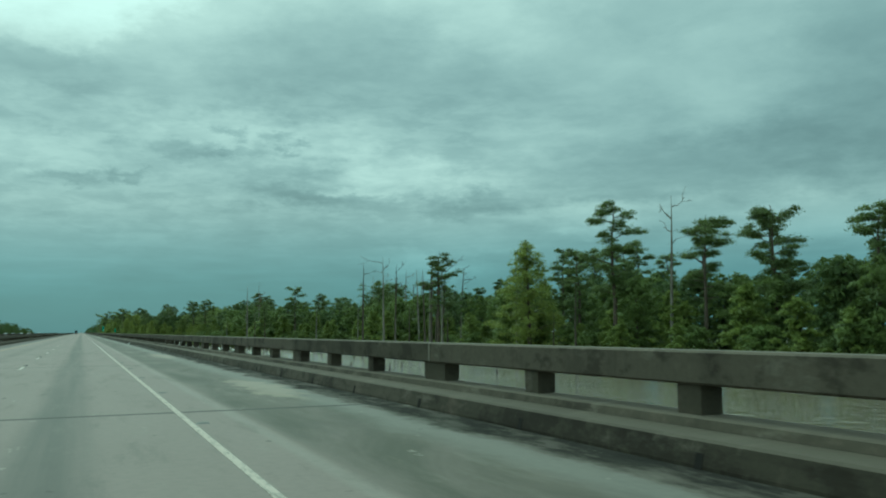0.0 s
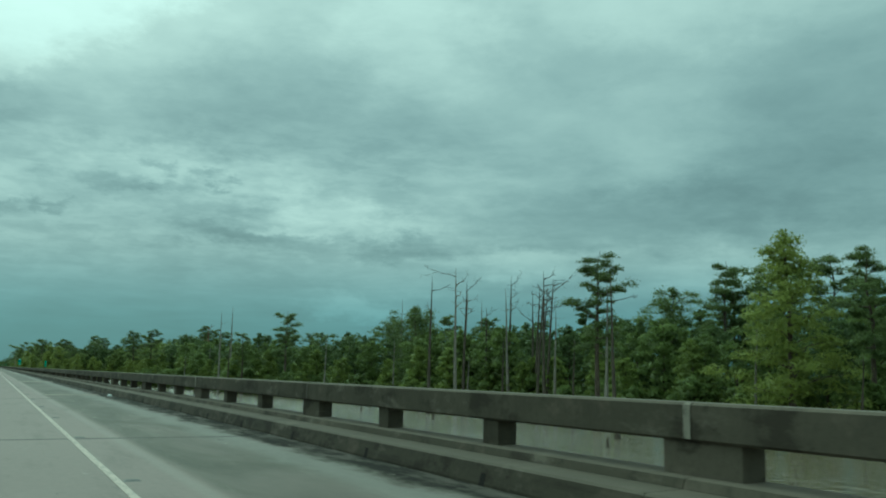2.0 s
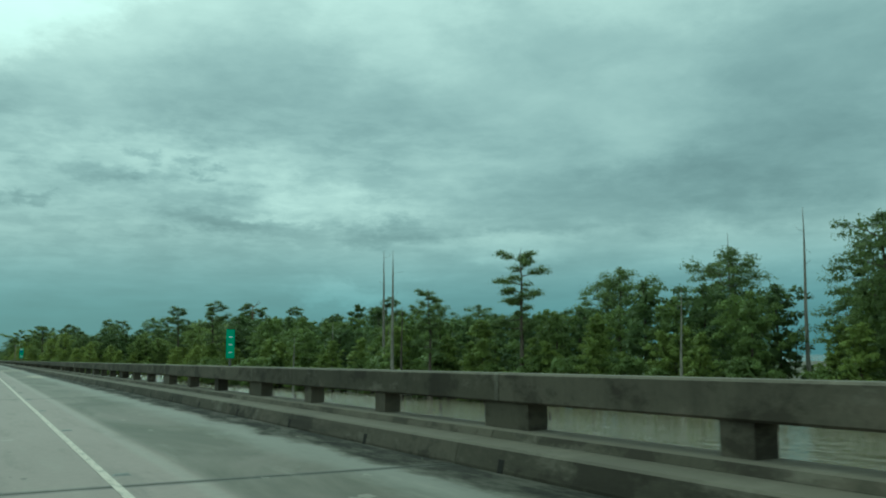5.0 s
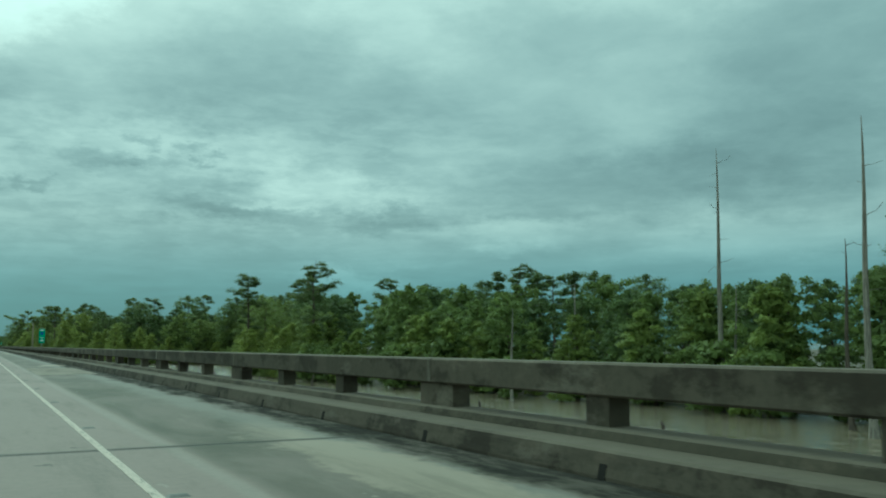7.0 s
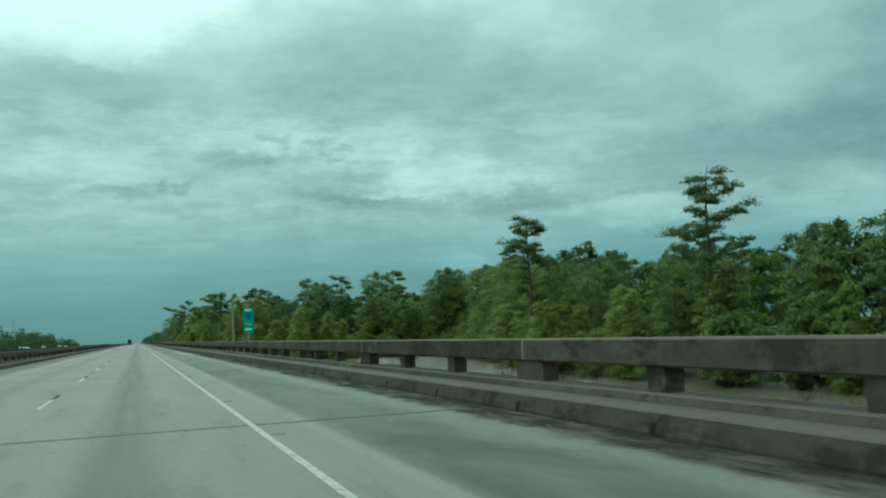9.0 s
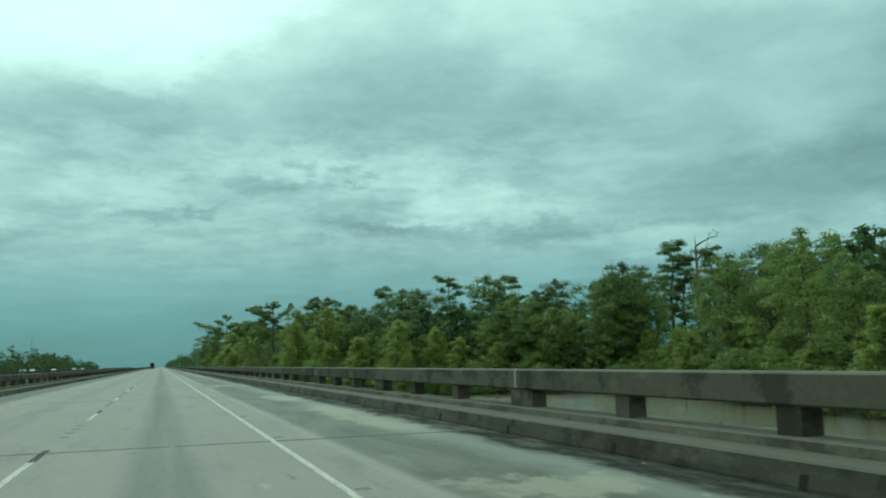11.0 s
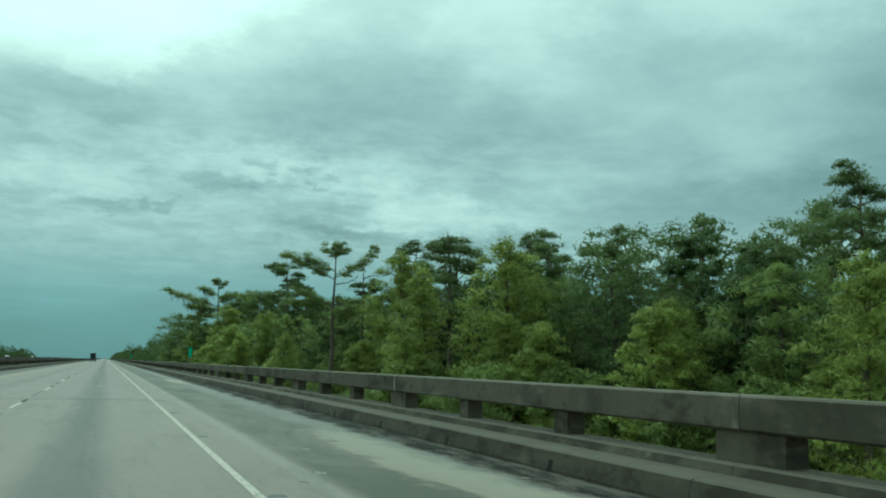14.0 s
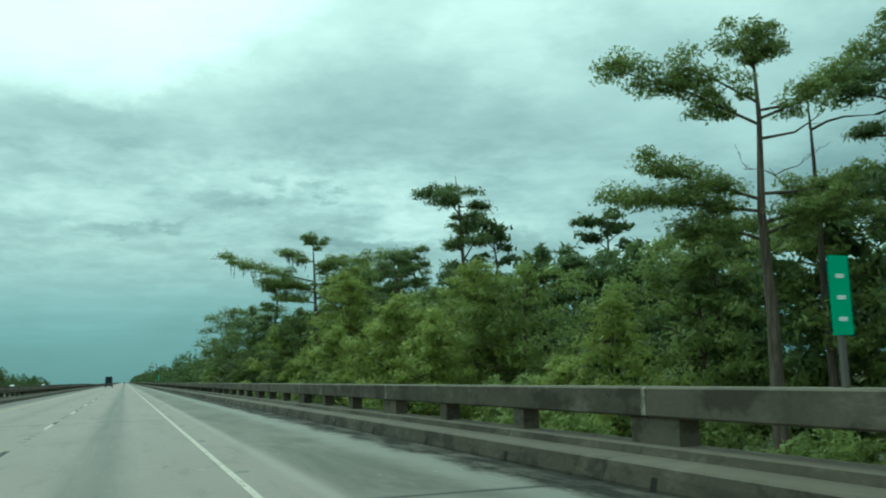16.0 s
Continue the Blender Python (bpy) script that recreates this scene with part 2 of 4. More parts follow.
def rail_concrete(name, tone, run=(1.5, 1.1, 0.18)):
    m, k, b = material(name, 0.9, specular=0.15)
    p = world_place(k)
    big_n = k.noise(k.stretch(p, (0.5, 0.35, 1.6)), 1.0, 5, 0.6)
    runs = k.noise(k.stretch(p, run), 1.0, 5, 0.65)
    fine = k.noise(p, 14.0, 4, 0.7)
    length = k("ShaderNodeObjectInfo").outputs["Random"]
    col = k.mix(big_n, rgb(0.058, 0.053, 0.038), rgb(0.156, 0.140, 0.104))
    col = k.mix(k.ramp(length, 0.2, 1.0, 0.0, 0.6), col, rgb(0.188, 0.165, 0.128))
    col = k.mix(k.ramp(runs, 0.48, 0.78, 0.0, 0.60), col, rgb(0.028, 0.024, 0.02))
    col = k.mix(k.ramp(k.noise(k.stretch(p, (0.4, 0.7, 2.0), (5, 1, 2)), 1.0, 6, 0.7), 0.55, 0.68, 0.0, 0.65), col, rgb(0.25, 0.225, 0.180))
    stain = k.noise(k.stretch(p, (0.9, 0.9, 1.5), (3, 8, 1)), 1.0, 6, 0.68)
    col = k.mix(k.ramp(stain, 0.50, 0.40, 0.0, 0.62), col, rgb(0.036, 0.030, 0.023))
    col = k.mix(k.ramp(stain, 0.56, 0.68, 0.0, 0.40), col, rgb(0.24, 0.20, 0.155))
    col = k.mix(k.math("MULTIPLY", k.ramp(fine, 0.4, 0.8), 0.3), col, rgb(0.05, 0.047, 0.04))
    # a paler colour on upward faces puts in the sky light they catch
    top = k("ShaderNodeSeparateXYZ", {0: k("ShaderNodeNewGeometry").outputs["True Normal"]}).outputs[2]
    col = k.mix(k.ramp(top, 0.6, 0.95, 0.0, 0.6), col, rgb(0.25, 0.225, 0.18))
    col = k.mix(1.0, col, rgb(tone * 1.02, tone * 0.99, tone * 0.97), "MULTIPLY")
    set_in(k, b, "Base Color", col)
    bump(k, b, fine, 0.5, 0.01)
    return m


def plain(name, color, rough=0.6, metal=0.0, worn=None, scale=6.0, amount=0.35, specular=0.5):
    m, k, b = material(name, rough, metal, specular)
    p = world_place(k)
    tex = k.noise(p, scale, 5, 0.65)
    set_in(k, b, "Base Color", k.mix(k.ramp(tex, 0.4, 0.75, 0.0, amount), rgb(*color), rgb(*(worn or [c * 0.5 for c in color]))))
    bump(k, b, tex, 0.2, 0.005)
    return m


def road_paint(name, color, wear):
    m, k, b = material(name, 0.8, specular=0.1)
    p = world_place(k)
    chip = k.ramp(k.noise(k.stretch(p, (14, 3, 1)), 1.0, 6, 0.8), 0.46, 0.66, 0.0, wear)
    set_in(k, b, "Base Color", k.mix(chip, rgb(*color), rgb(0.21, 0.195, 0.17)))
    return m


def repair_concrete():
    m, k, b = material("pale_patch_concrete", 0.9, specular=0.15)
    p = world_place(k)
    drawn = k.noise(k.stretch(p, (1.1, 0.5, 1), (2, 2, 0)), 1.0, 8, 0.75)
    grit = k.noise(p, 7.0, 5, 0.7)
    col = k.mix(k.ramp(drawn, 0.36, 0.60), rgb(0.165, 0.145, 0.120), rgb(0.300, 0.262, 0.218))
    col = k.mix(k.ramp(grit, 0.45, 0.75, 0.0, 0.4), col, rgb(0.13, 0.118, 0.092))
    set_in(k, b, "Base Color", col)
    bump(k, b, grit, 0.3, 0.008)
    return m


def foliage(name, dark, light, tip):
    m, k, b = material(name, 0.6, specular=0.2)
    leaf = k("ShaderNodeNewGeometry").outputs["Random Per Island"]
    tree_n = k("ShaderNodeObjectInfo").outputs["Random"]
    patch = k.noise(world_place(k), 0.45, 3, 0.6)
    col = k.mix(k.ramp(patch, 0.32, 0.68), rgb(*dark), rgb(*light))
    col = k.mix(k.math("MULTIPLY", leaf, 0.4), col, rgb(*tip))
    col = k.mix(k.math("MULTIPLY", tree_n, 0.32), col, rgb(*[c * 0.6 for c in dark]))
    set_in(k, b, "Base Color", col)
    t = k("ShaderNodeBsdfTranslucent", {"Color": col})
    out = k("ShaderNodeMixShader", {0: 0.50, 1: b.outputs[0], 2: t.outputs[0]})
    k.tree.links.new(out.outputs[0], k.tree.nodes["Material Output"].inputs[0])
    return m


def bark(name, a, c):
    m, k, b = material(name, 0.9, specular=0.2)
    p = world_place(k)
    tex = k.noise(k.stretch(p, (9, 9, 0.9)), 1.0, 5, 0.7)
    set_in(k, b, "Base Color", k.mix(k.ramp(tex, 0.3, 0.7), rgb(*a), rgb(*c)))
    bump(k, b, tex, 0.6, 0.03)
    return m


def murky_water():
    m, k, b = material("murky_water", 0.08, specular=0.6)
    p = world_place(k)
    silt = k.noise(k.stretch(p, (0.12, 0.06, 1)), 1.0, 6, 0.65)
    set_in(k, b, "Base Color", k.mix(silt, rgb(0.140, 0.112, 0.068), rgb(0.235, 0.200, 0.140)))
    calm = k.ramp(k.noise(k.stretch(p, (0.05, 0.025, 1), (9, 3, 0)), 1.0, 3, 0.5), 0.35, 0.6, 0.75, 1.0)
    w = k.math("ADD", k.noise(k.stretch(p, (0.9, 0.7, 1)), 1.0, 3, 0.5), k.math("MULTIPLY", k.noise(k.stretch(p, (3.6, 2.6, 1)), 1.0, 3, 0.6), 0.30))
    bump(k, b, k.math("MULTIPLY", w, calm), 0.8, 0.6)
    return m


M_DECK = deck_concrete()
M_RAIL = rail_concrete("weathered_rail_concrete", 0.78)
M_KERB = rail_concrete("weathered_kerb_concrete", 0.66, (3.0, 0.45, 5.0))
def joint_mortar():
    """Mortar that is pale over some joints and weathered to the beam's grey over others."""
    m, k, b = material("joint_mortar", 0.9, specular=0.15)
    p = world_place(k)
    own = k("ShaderNodeObjectInfo").outputs["Random"]
    patch = k.noise(k.stretch(p, (2, 6, 3)), 1.0, 5, 0.7)
    col = k.mix(k.ramp(own, 0.35, 0.8), rgb(0.12, 0.107, 0.082), rgb(0.34, 0.31, 0.25))
    set_in(k, b, "Base Color", k.mix(k.ramp(patch, 0.42, 0.66), col, rgb(0.09, 0.08, 0.062)))
    bump(k, b, patch, 0.4, 0.01)
    return m


M_MORTAR = joint_mortar()
M_JOINT = plain("joint_filler", (0.030, 0.028, 0.025), 0.95, specular=0.08)
M_WHITE = road_paint("white_road_paint", (0.56, 0.485, 0.42), 0.8)
M_BLACK = road_paint("black_contrast_paint", (0.03, 0.03, 0.03), 0.4)
M_WATER = murky_water()
M_MUD = plain("silt_mud", (0.10, 0.085, 0.055), 0.8, scale=0.6)
M_BARK = bark("grey_brown_bark", (0.06, 0.045, 0.035), (0.17, 0.135, 0.105))
M_DEAD = bark("bleached_dead_wood", (0.13, 0.115, 0.095), (0.32, 0.29, 0.245))
M_DEAD_DARK = bark("dark_dead_wood", (0.05, 0.04, 0.033), (0.14, 0.115, 0.09))
M_RED_BARK = bark("red_brown_dead_bark", (0.13, 0.075, 0.045), (0.30, 0.20, 0.13))
def stand(name, green, olive):
    """The leaf materials at one brightness: dark, middle and light, from its green and its share of yellow."""
    return [foliage(name + kind, *[(green * olive * r, green * q, green * u) for r, q, u in tones]) for kind, tones in (
        ("_dark_leaf", ((0.104, 0.146, 0.056), (0.176, 0.232, 0.082), (0.228, 0.290, 0.102))),
        ("_leaf", ((0.162, 0.214, 0.066), (0.246, 0.312, 0.092), (0.304, 0.366, 0.112))),
        ("_young_leaf", ((0.220, 0.276, 0.068), (0.310, 0.370, 0.092), (0.365, 0.415, 0.116))))]


# The same leaves twice: dimmer and brighter, putting exposure and glare into the colour.
M_DIM_STAND = stand("dim_cypress", 0.88, 1.0)
M_BRIGHT_STAND = stand("cypress", 1.10, 1.06)
M_LEAF_MID = M_BRIGHT_STAND[1]
M_LEAF_DEEP = foliage("far_wood_leaf", (0.070, 0.102, 0.036), (0.120, 0.165, 0.052), (0.165, 0.215, 0.064))
M_MOSS = foliage("grey_hanging_moss", (0.11, 0.12, 0.09), (0.17, 0.18, 0.14), (0.22, 0.22, 0.18))
M_GREEN = plain("green_sign_sheeting", (0.01, 0.40, 0.21), 0.45, worn=(0.01, 0.32, 0.17))
M_SIGN_WHITE = plain("white_sign_sheeting", (0.75, 0.78, 0.76), 0.45, amount=0.1)
M_SIGN_BLUE = plain("blue_sign_sheeting", (0.02, 0.10, 0.36), 0.45, amount=0.1)
M_STEEL = plain("galvanised_steel", (0.42, 0.42, 0.41), 0.5, 0.7)
M_CAR_WHITE = plain("white_car_paint", (0.62, 0.62, 0.61), 0.25, amount=0.05)
M_CAR_GREY = plain("grey_car_paint", (0.30, 0.31, 0.32), 0.25, amount=0.05)
M_CAR_DARK = plain("dark_trailer_paint", (0.05, 0.05, 0.055), 0.4, amount=0.1)
M_GLASS_DARK = plain("tinted_car_glass", (0.015, 0.018, 0.02), 0.08, amount=0.0)
M_TYRE = plain("tyre_rubber", (0.02, 0.02, 0.02), 0.85)
M_POST = plain("dull_marker_post", (0.13, 0.12, 0.105), 0.7, 0.3)
M_RED = plain("red_lamp_lens", (0.35, 0.01, 0.01), 0.3)


# ---- mesh helpers ----
class Geo:
    """Gathers vertices and faces."""

    def __init__(self):
        self.v, self.f = [], []

    def add(self, verts, faces):
        base = len(self.v)
        self.v.extend(verts)
        self.f.extend([tuple(i + base for i in f) for f in faces])

    def box(self, x0, y0, z0, x1, y1, z1):
        self.add([(x0, y0, z0), (x1, y0, z0), (x1, y1, z0), (x0, y1, z0), (x0, y0, z1), (x1, y0, z1), (x1, y1, z1), (x0, y1, z1)],
                 [(3, 2, 1, 0), (4, 5, 6, 7), (0, 1, 5, 4), (1, 2, 6, 5), (2, 3, 7, 6), (3, 0, 4, 7)])

    def prism(self, profile, y0, y1):
        """A profile of (x, z), counter-clockwise seen from -y, drawn out along y."""
        k = len(profile)
        self.add([(x, y0, z) for x, z in profile] + [(x, y1, z) for x, z in profile],
                 [tuple(range(k)), tuple(reversed(range(k, 2 * k)))] + [(i, i + k, (i + 1) % k + k, (i + 1) % k) for i in range(k)])

    def tube(self, points, radii, sides=6):
        points = [Vector(p) for p in points]
        rings = []
        for i, p in enumerate(points):
            d = (points[min(i + 1, len(points) - 1)] - points[max(i - 1, 0)]).normalized()
            a = d.orthogonal().normalized()
            b = d.cross(a)
            rings.extend([p + (a * math.cos(q) + b * math.sin(q)) * radii[i] for q in (2 * math.pi * j / sides for j in range(sides))])
        faces = [(i * sides + j, i * sides + (j + 1) % sides, (i + 1) * sides + (j + 1) % sides, (i + 1) * sides + j)
                 for i in range(len(points) - 1) for j in range(sides)]
        faces.append(tuple(range((len(points) - 1) * sides, len(points) * sides)))
        self.add([tuple(v) for v in rings], faces)

    def mesh(self, name, mat, smooth=False):
        me = bpy.data.meshes.new(name)
        me.from_pydata(self.v, [], self.f)
        me.materials.append(mat)
        if smooth:
            me.polygons.foreach_set("use_smooth", [True] * len(me.polygons))
        me.update()
        return me


def part(name, data, parent, label="", at=None):
    ob = new(name, data)
    ob.parent = parent
    if at:
        ob.location = at
    return tagged(ob, label)


def leaf_mesh(name, centres, outs, sizes, mat, wide=0.4):
    """Many small leaf sprays: one drooping triangle at each centre, facing roughly outwards from its clump."""
    c, out = np.asarray(centres, float), np.asarray(outs, float)
    k = len(c)
    s = np.asarray(sizes, float)[:, None]
    r = np.random.default_rng(k)

    def unit(q):
        return q / (np.linalg.norm(q, axis=1)[:, None] + 1e-9)

    n_leaf = unit(out + r.normal(size=(k, 3)) * 0.55)
    a = out * 0.5 + r.normal(size=(k, 3)) * 0.8 + np.array([0, 0, -0.35])
    a = unit(a - (a * n_leaf).sum(1)[:, None] * n_leaf)
    b = np.cross(n_leaf, a)
    v = np.stack([c - a * s * 0.6 + b * s * wide, c - a * s * 0.6 - b * s * wide, c + a * s], 1).reshape(-1, 3)
    f = np.arange(3 * k)
    me = bpy.data.meshes.new(name)
    me.vertices.add(3 * k)
    me.vertices.foreach_set("co", v.ravel())
    me.loops.add(3 * k)
    me.loops.foreach_set("vertex_index", f.astype(np.int32))
    me.polygons.add(k)
    me.polygons.foreach_set("loop_start", np.arange(0, 3 * k, 3, dtype=np.int32))
    me.materials.append(mat)
    me.polygons.foreach_set("use_smooth", np.ones(k, bool))
    me.update(calc_edges=True)
    # the sprays are tufts of needles, so they are shaded by the roundness of their clump
    me.normals_split_custom_set_from_vertices(np.repeat(unit(out + r.normal(size=(k, 3)) * 0.18), 3, axis=0))
    return me


def clump(rng, centre, r, thick, count):
    """Leaf places and outward ways in one tuft of foliage: domed above, flat and ragged below."""
    d = rng.normal(size=(count, 3))
    d /= np.linalg.norm(d, axis=1)[:, None]
    bulge = 1 + 0.28 * np.sin(3 * np.arctan2(d[:, 1], d[:, 0]) + rng.random() * 6) * np.cos(3 * d[:, 2] + rng.random() * 6)
    p = d * ((0.25 + 0.75 * rng.random(count)) ** 0.5 * bulge)[:, None]
    p[:, 2] = np.where(p[:, 2] < 0, p[:, 2] * 0.55, p[:, 2])
    ring = np.hypot(p[:, 0], p[:, 1])
    p = p * np.array([r, r, thick])
    p[:, 2] -= 0.30 * thick * ring ** 2
    out = d / np.array([r, r, thick]) * thick + np.array([0, 0, 0.30])
    return np.asarray(centre) + p, out / np.linalg.norm(out, axis=1)[:, None]


# ---- trees ----
def cypress_meshes(seed, height, first, spread, tufts, leaves, size, mat, form="full", wood=None, shape=None, fine=True):
    """Trunk, branches and crown of one tree, standing on z = 0. shape: limbs of its own, as (z, x, y, rise, foliage)."""
    rng = np.random.default_rng(seed)
    g, br = Geo(), Geo()
    r0 = 0.08 + 0.012 * height
    lean = rng.normal(size=2) * 0.02 * height
    zs = [0, 0.03, 0.08, 0.2, 0.4, 0.6, 0.8, 0.94, 1.0]
    wob = rng.normal(size=(9, 2)) * 0.010 * height
    path = [(lean[0] * z * z + wob[i][0] * z, lean[1] * z * z + wob[i][1] * z, z * height) for i, z in enumerate(zs)]
    g.tube(path, [r0 * 1.9, r0 * 1.35, r0 * 1.05, r0 * 0.9, r0 * 0.72, r0 * 0.52, r0 * 0.3, r0 * 0.14, 0.02], 7)
    centres, outs, sizes = [], [], []

    def stem(u):
        return np.array([np.interp(u, zs, [p[0] for p in path]), np.interp(u, zs, [p[1] for p in path]), u * height])

    def tuft(spot, r, thick, count, big=1.0):
        count = max(5, int(count))
        c, o = clump(rng, spot, r, thick, count)
        centres.append(c), outs.append(o), sizes.append(size * big * (0.6 + 0.8 * rng.random(count)))
        if shape:
            return
        inner = max(5, count // 7)
        c, o = clump(rng, spot, r * 0.62, thick * 0.62, inner)
        centres.append(c), outs.append(o), sizes.append(np.full(inner, min(size * big * 2.2, r * 0.6)))

    if form in ("full", "cone"):
        lobes, turn = rng.random(4) * 6.28, rng.random() * 6.28
        for i in range(tufts):
            u = first + (0.97 - first) * ((i + rng.random()) / tufts)
            turn += 2.4 + rng.normal() * 0.5
            w = (u - first) / (1 - first)
            if form == "cone":
                wide = spread * (1.0 - 0.80 * w ** 1.7) * min(1.0, 0.62 + 3 * w)
            else:
                wide = spread * math.sqrt(max(0.05, 1 - (abs(w - 0.45) / 0.62) ** 2.4))
            wide *= 1 + 0.22 * math.sin(2 * turn + lobes[0] + 5 * w) + 0.12 * math.sin(3 * turn + lobes[1] - 7 * w)
            reach = wide * (0.30 + 0.70 * math.sqrt(rng.random()))
            r = spread * (0.21 + 0.13 * rng.random()) * (0.75 + 0.35 * wide / spread)
            spot = stem(u) + np.array([math.cos(turn) * reach, math.sin(turn) * reach, 0.0])
            tuft(spot, r, r * (0.50 if form == "cone" else 0.54), leaves / tufts * (0.7 + 0.6 * rng.random()) * (r / spread / 0.27))
            if (fine and i % 2 == 0) or i % 6 == 0:
                root = stem(max(0.03, u - 0.30 * reach / height))
                br.tube([root, (root + spot) / 2 + (0, 0, 0.06 * reach), spot], [r0 * 0.22, r0 * 0.14, 0.012], 4 if fine else 3)
        for u in np.linspace(first + 0.05, 0.86, 6):
            w = (u - first) / (1 - first)
            wide = spread * 0.62 * ((1.0 - 0.8 * w) if form == "cone" else math.sqrt(max(0.15, 1 - ((w - 0.45) / 0.62) ** 2)))
            tuft(stem(u), wide, max(0.5 * wide, height * 0.09), 60 if not fine else 130, 2.0)
    else:
        plan, turn = [], rng.random() * 6.28
        for i in range(tufts):
            u = (i + 0.6 * rng.random()) / tufts
            long = spread * (0.25 + 0.75 * rng.random()) * (1.0 if u < 0.8 else 0.85)
            turn += 2.4 + rng.normal() * 0.6
            plan.append((height * (first + (0.93 - first) * u), math.cos(turn) * long, math.sin(turn) * long, long * (0.30 + rng.normal() * 0.18), 0.6 + 0.8 * rng.random()))
        plan = shape or plan
        total = sum(math.hypot(x, y) * w + 0.3 for _, x, y, _, w in plan)
        for z, dx, dy, rise, weight in plan:
            k, long = z / height, math.hypot(dx, dy)
            root = stem(k)
            bend = rng.normal(size=3) * 0.05 * long + np.array([0, 0, 0.02 * long])
            mid = root + np.array([dx * 0.5, dy * 0.5, rise * 0.45]) + bend
            tip = root + np.array([dx, dy, rise])
            rb = max(0.02, r0 * 0.34 * (1 - 0.5 * k))
            br.tube([root, mid, tip], [rb, rb * 0.66, 0.014], 5 if fine else 3)
            if weight <= 0:
                for q in range(4):
                    on = mid + (tip - mid) * (0.2 + 0.2 * q)
                    br.tube([on, on + rng.normal(size=3) * np.array([0.35, 0.35, 0.25]) + (0, 0, 0.15)], [rb * 0.4, 0.008], 3)
                continue
            lumps = int(long * 3.2 + 3) if shape else int(long * 1.1 + 2)
            share = leaves * (long * weight + 0.3) / total / lumps
            for j in range(lumps):
                w = (0.22 if shape else 0.5) + (0.82 if shape else 0.56) * (j + rng.random()) / lumps
                on = root * (1 - w) ** 2 + 2 * mid * w * (1 - w) + tip * w * w
                side = np.array([-dy, dx, 0]) / (long + 1e-6) * rng.normal() * 0.42 * (0.5 + 0.22 * long)
                spot = on + side + np.array([0, 0, 0.06 + rng.normal() * 0.16])
                r = (0.40 + 0.06 * long if shape else 0.62 + 0.12 * long) * (0.7 + 0.6 * rng.random())
                br.tube([on, spot], [rb * 0.35, 0.01], 3)
                tuft(spot, r, r * (0.62 if shape else 0.52), share * (0.6 + 0.8 * rng.random()))
    for q in range(5 if form == "flat" else 0):      # a flat, spreading top
        tuft(stem(0.965 - 0.012 * q) + rng.normal(size=3) * (0.85, 0.85, 0.15), 0.75 + 0.35 * rng.random(), 0.42, leaves * 0.022)
    for q in range(0 if form == "flat" else 3):
        tuft(stem(0.985 - 0.02 * q) + rng.normal(size=3) * 0.12, 0.30 + spread * 0.10, 0.25 + height * 0.015, max(10, leaves * 0.012))
    crown = leaf_mesh("crown", np.concatenate(centres), np.concatenate(outs), np.concatenate(sizes), mat, 0.30 if fine else 0.42)
    return g.mesh("trunk", wood or M_BARK, True), br.mesh("branching", wood or M_BARK, True), crown


def tree(name, meshes, at, label, group="", category="tree", turn=0.0, scale=1.0):
    root = new(name)
    root.matrix_basis = pose(*at, 0, 0, turn) @ Matrix.Diagonal((scale, scale, scale, 1))
    part("trunk", meshes[0], root)
    tagged(part("branching", meshes[1], root), kind="stuff")
    part("crown", meshes[2], root)
    return tagged(root, label, category, group)


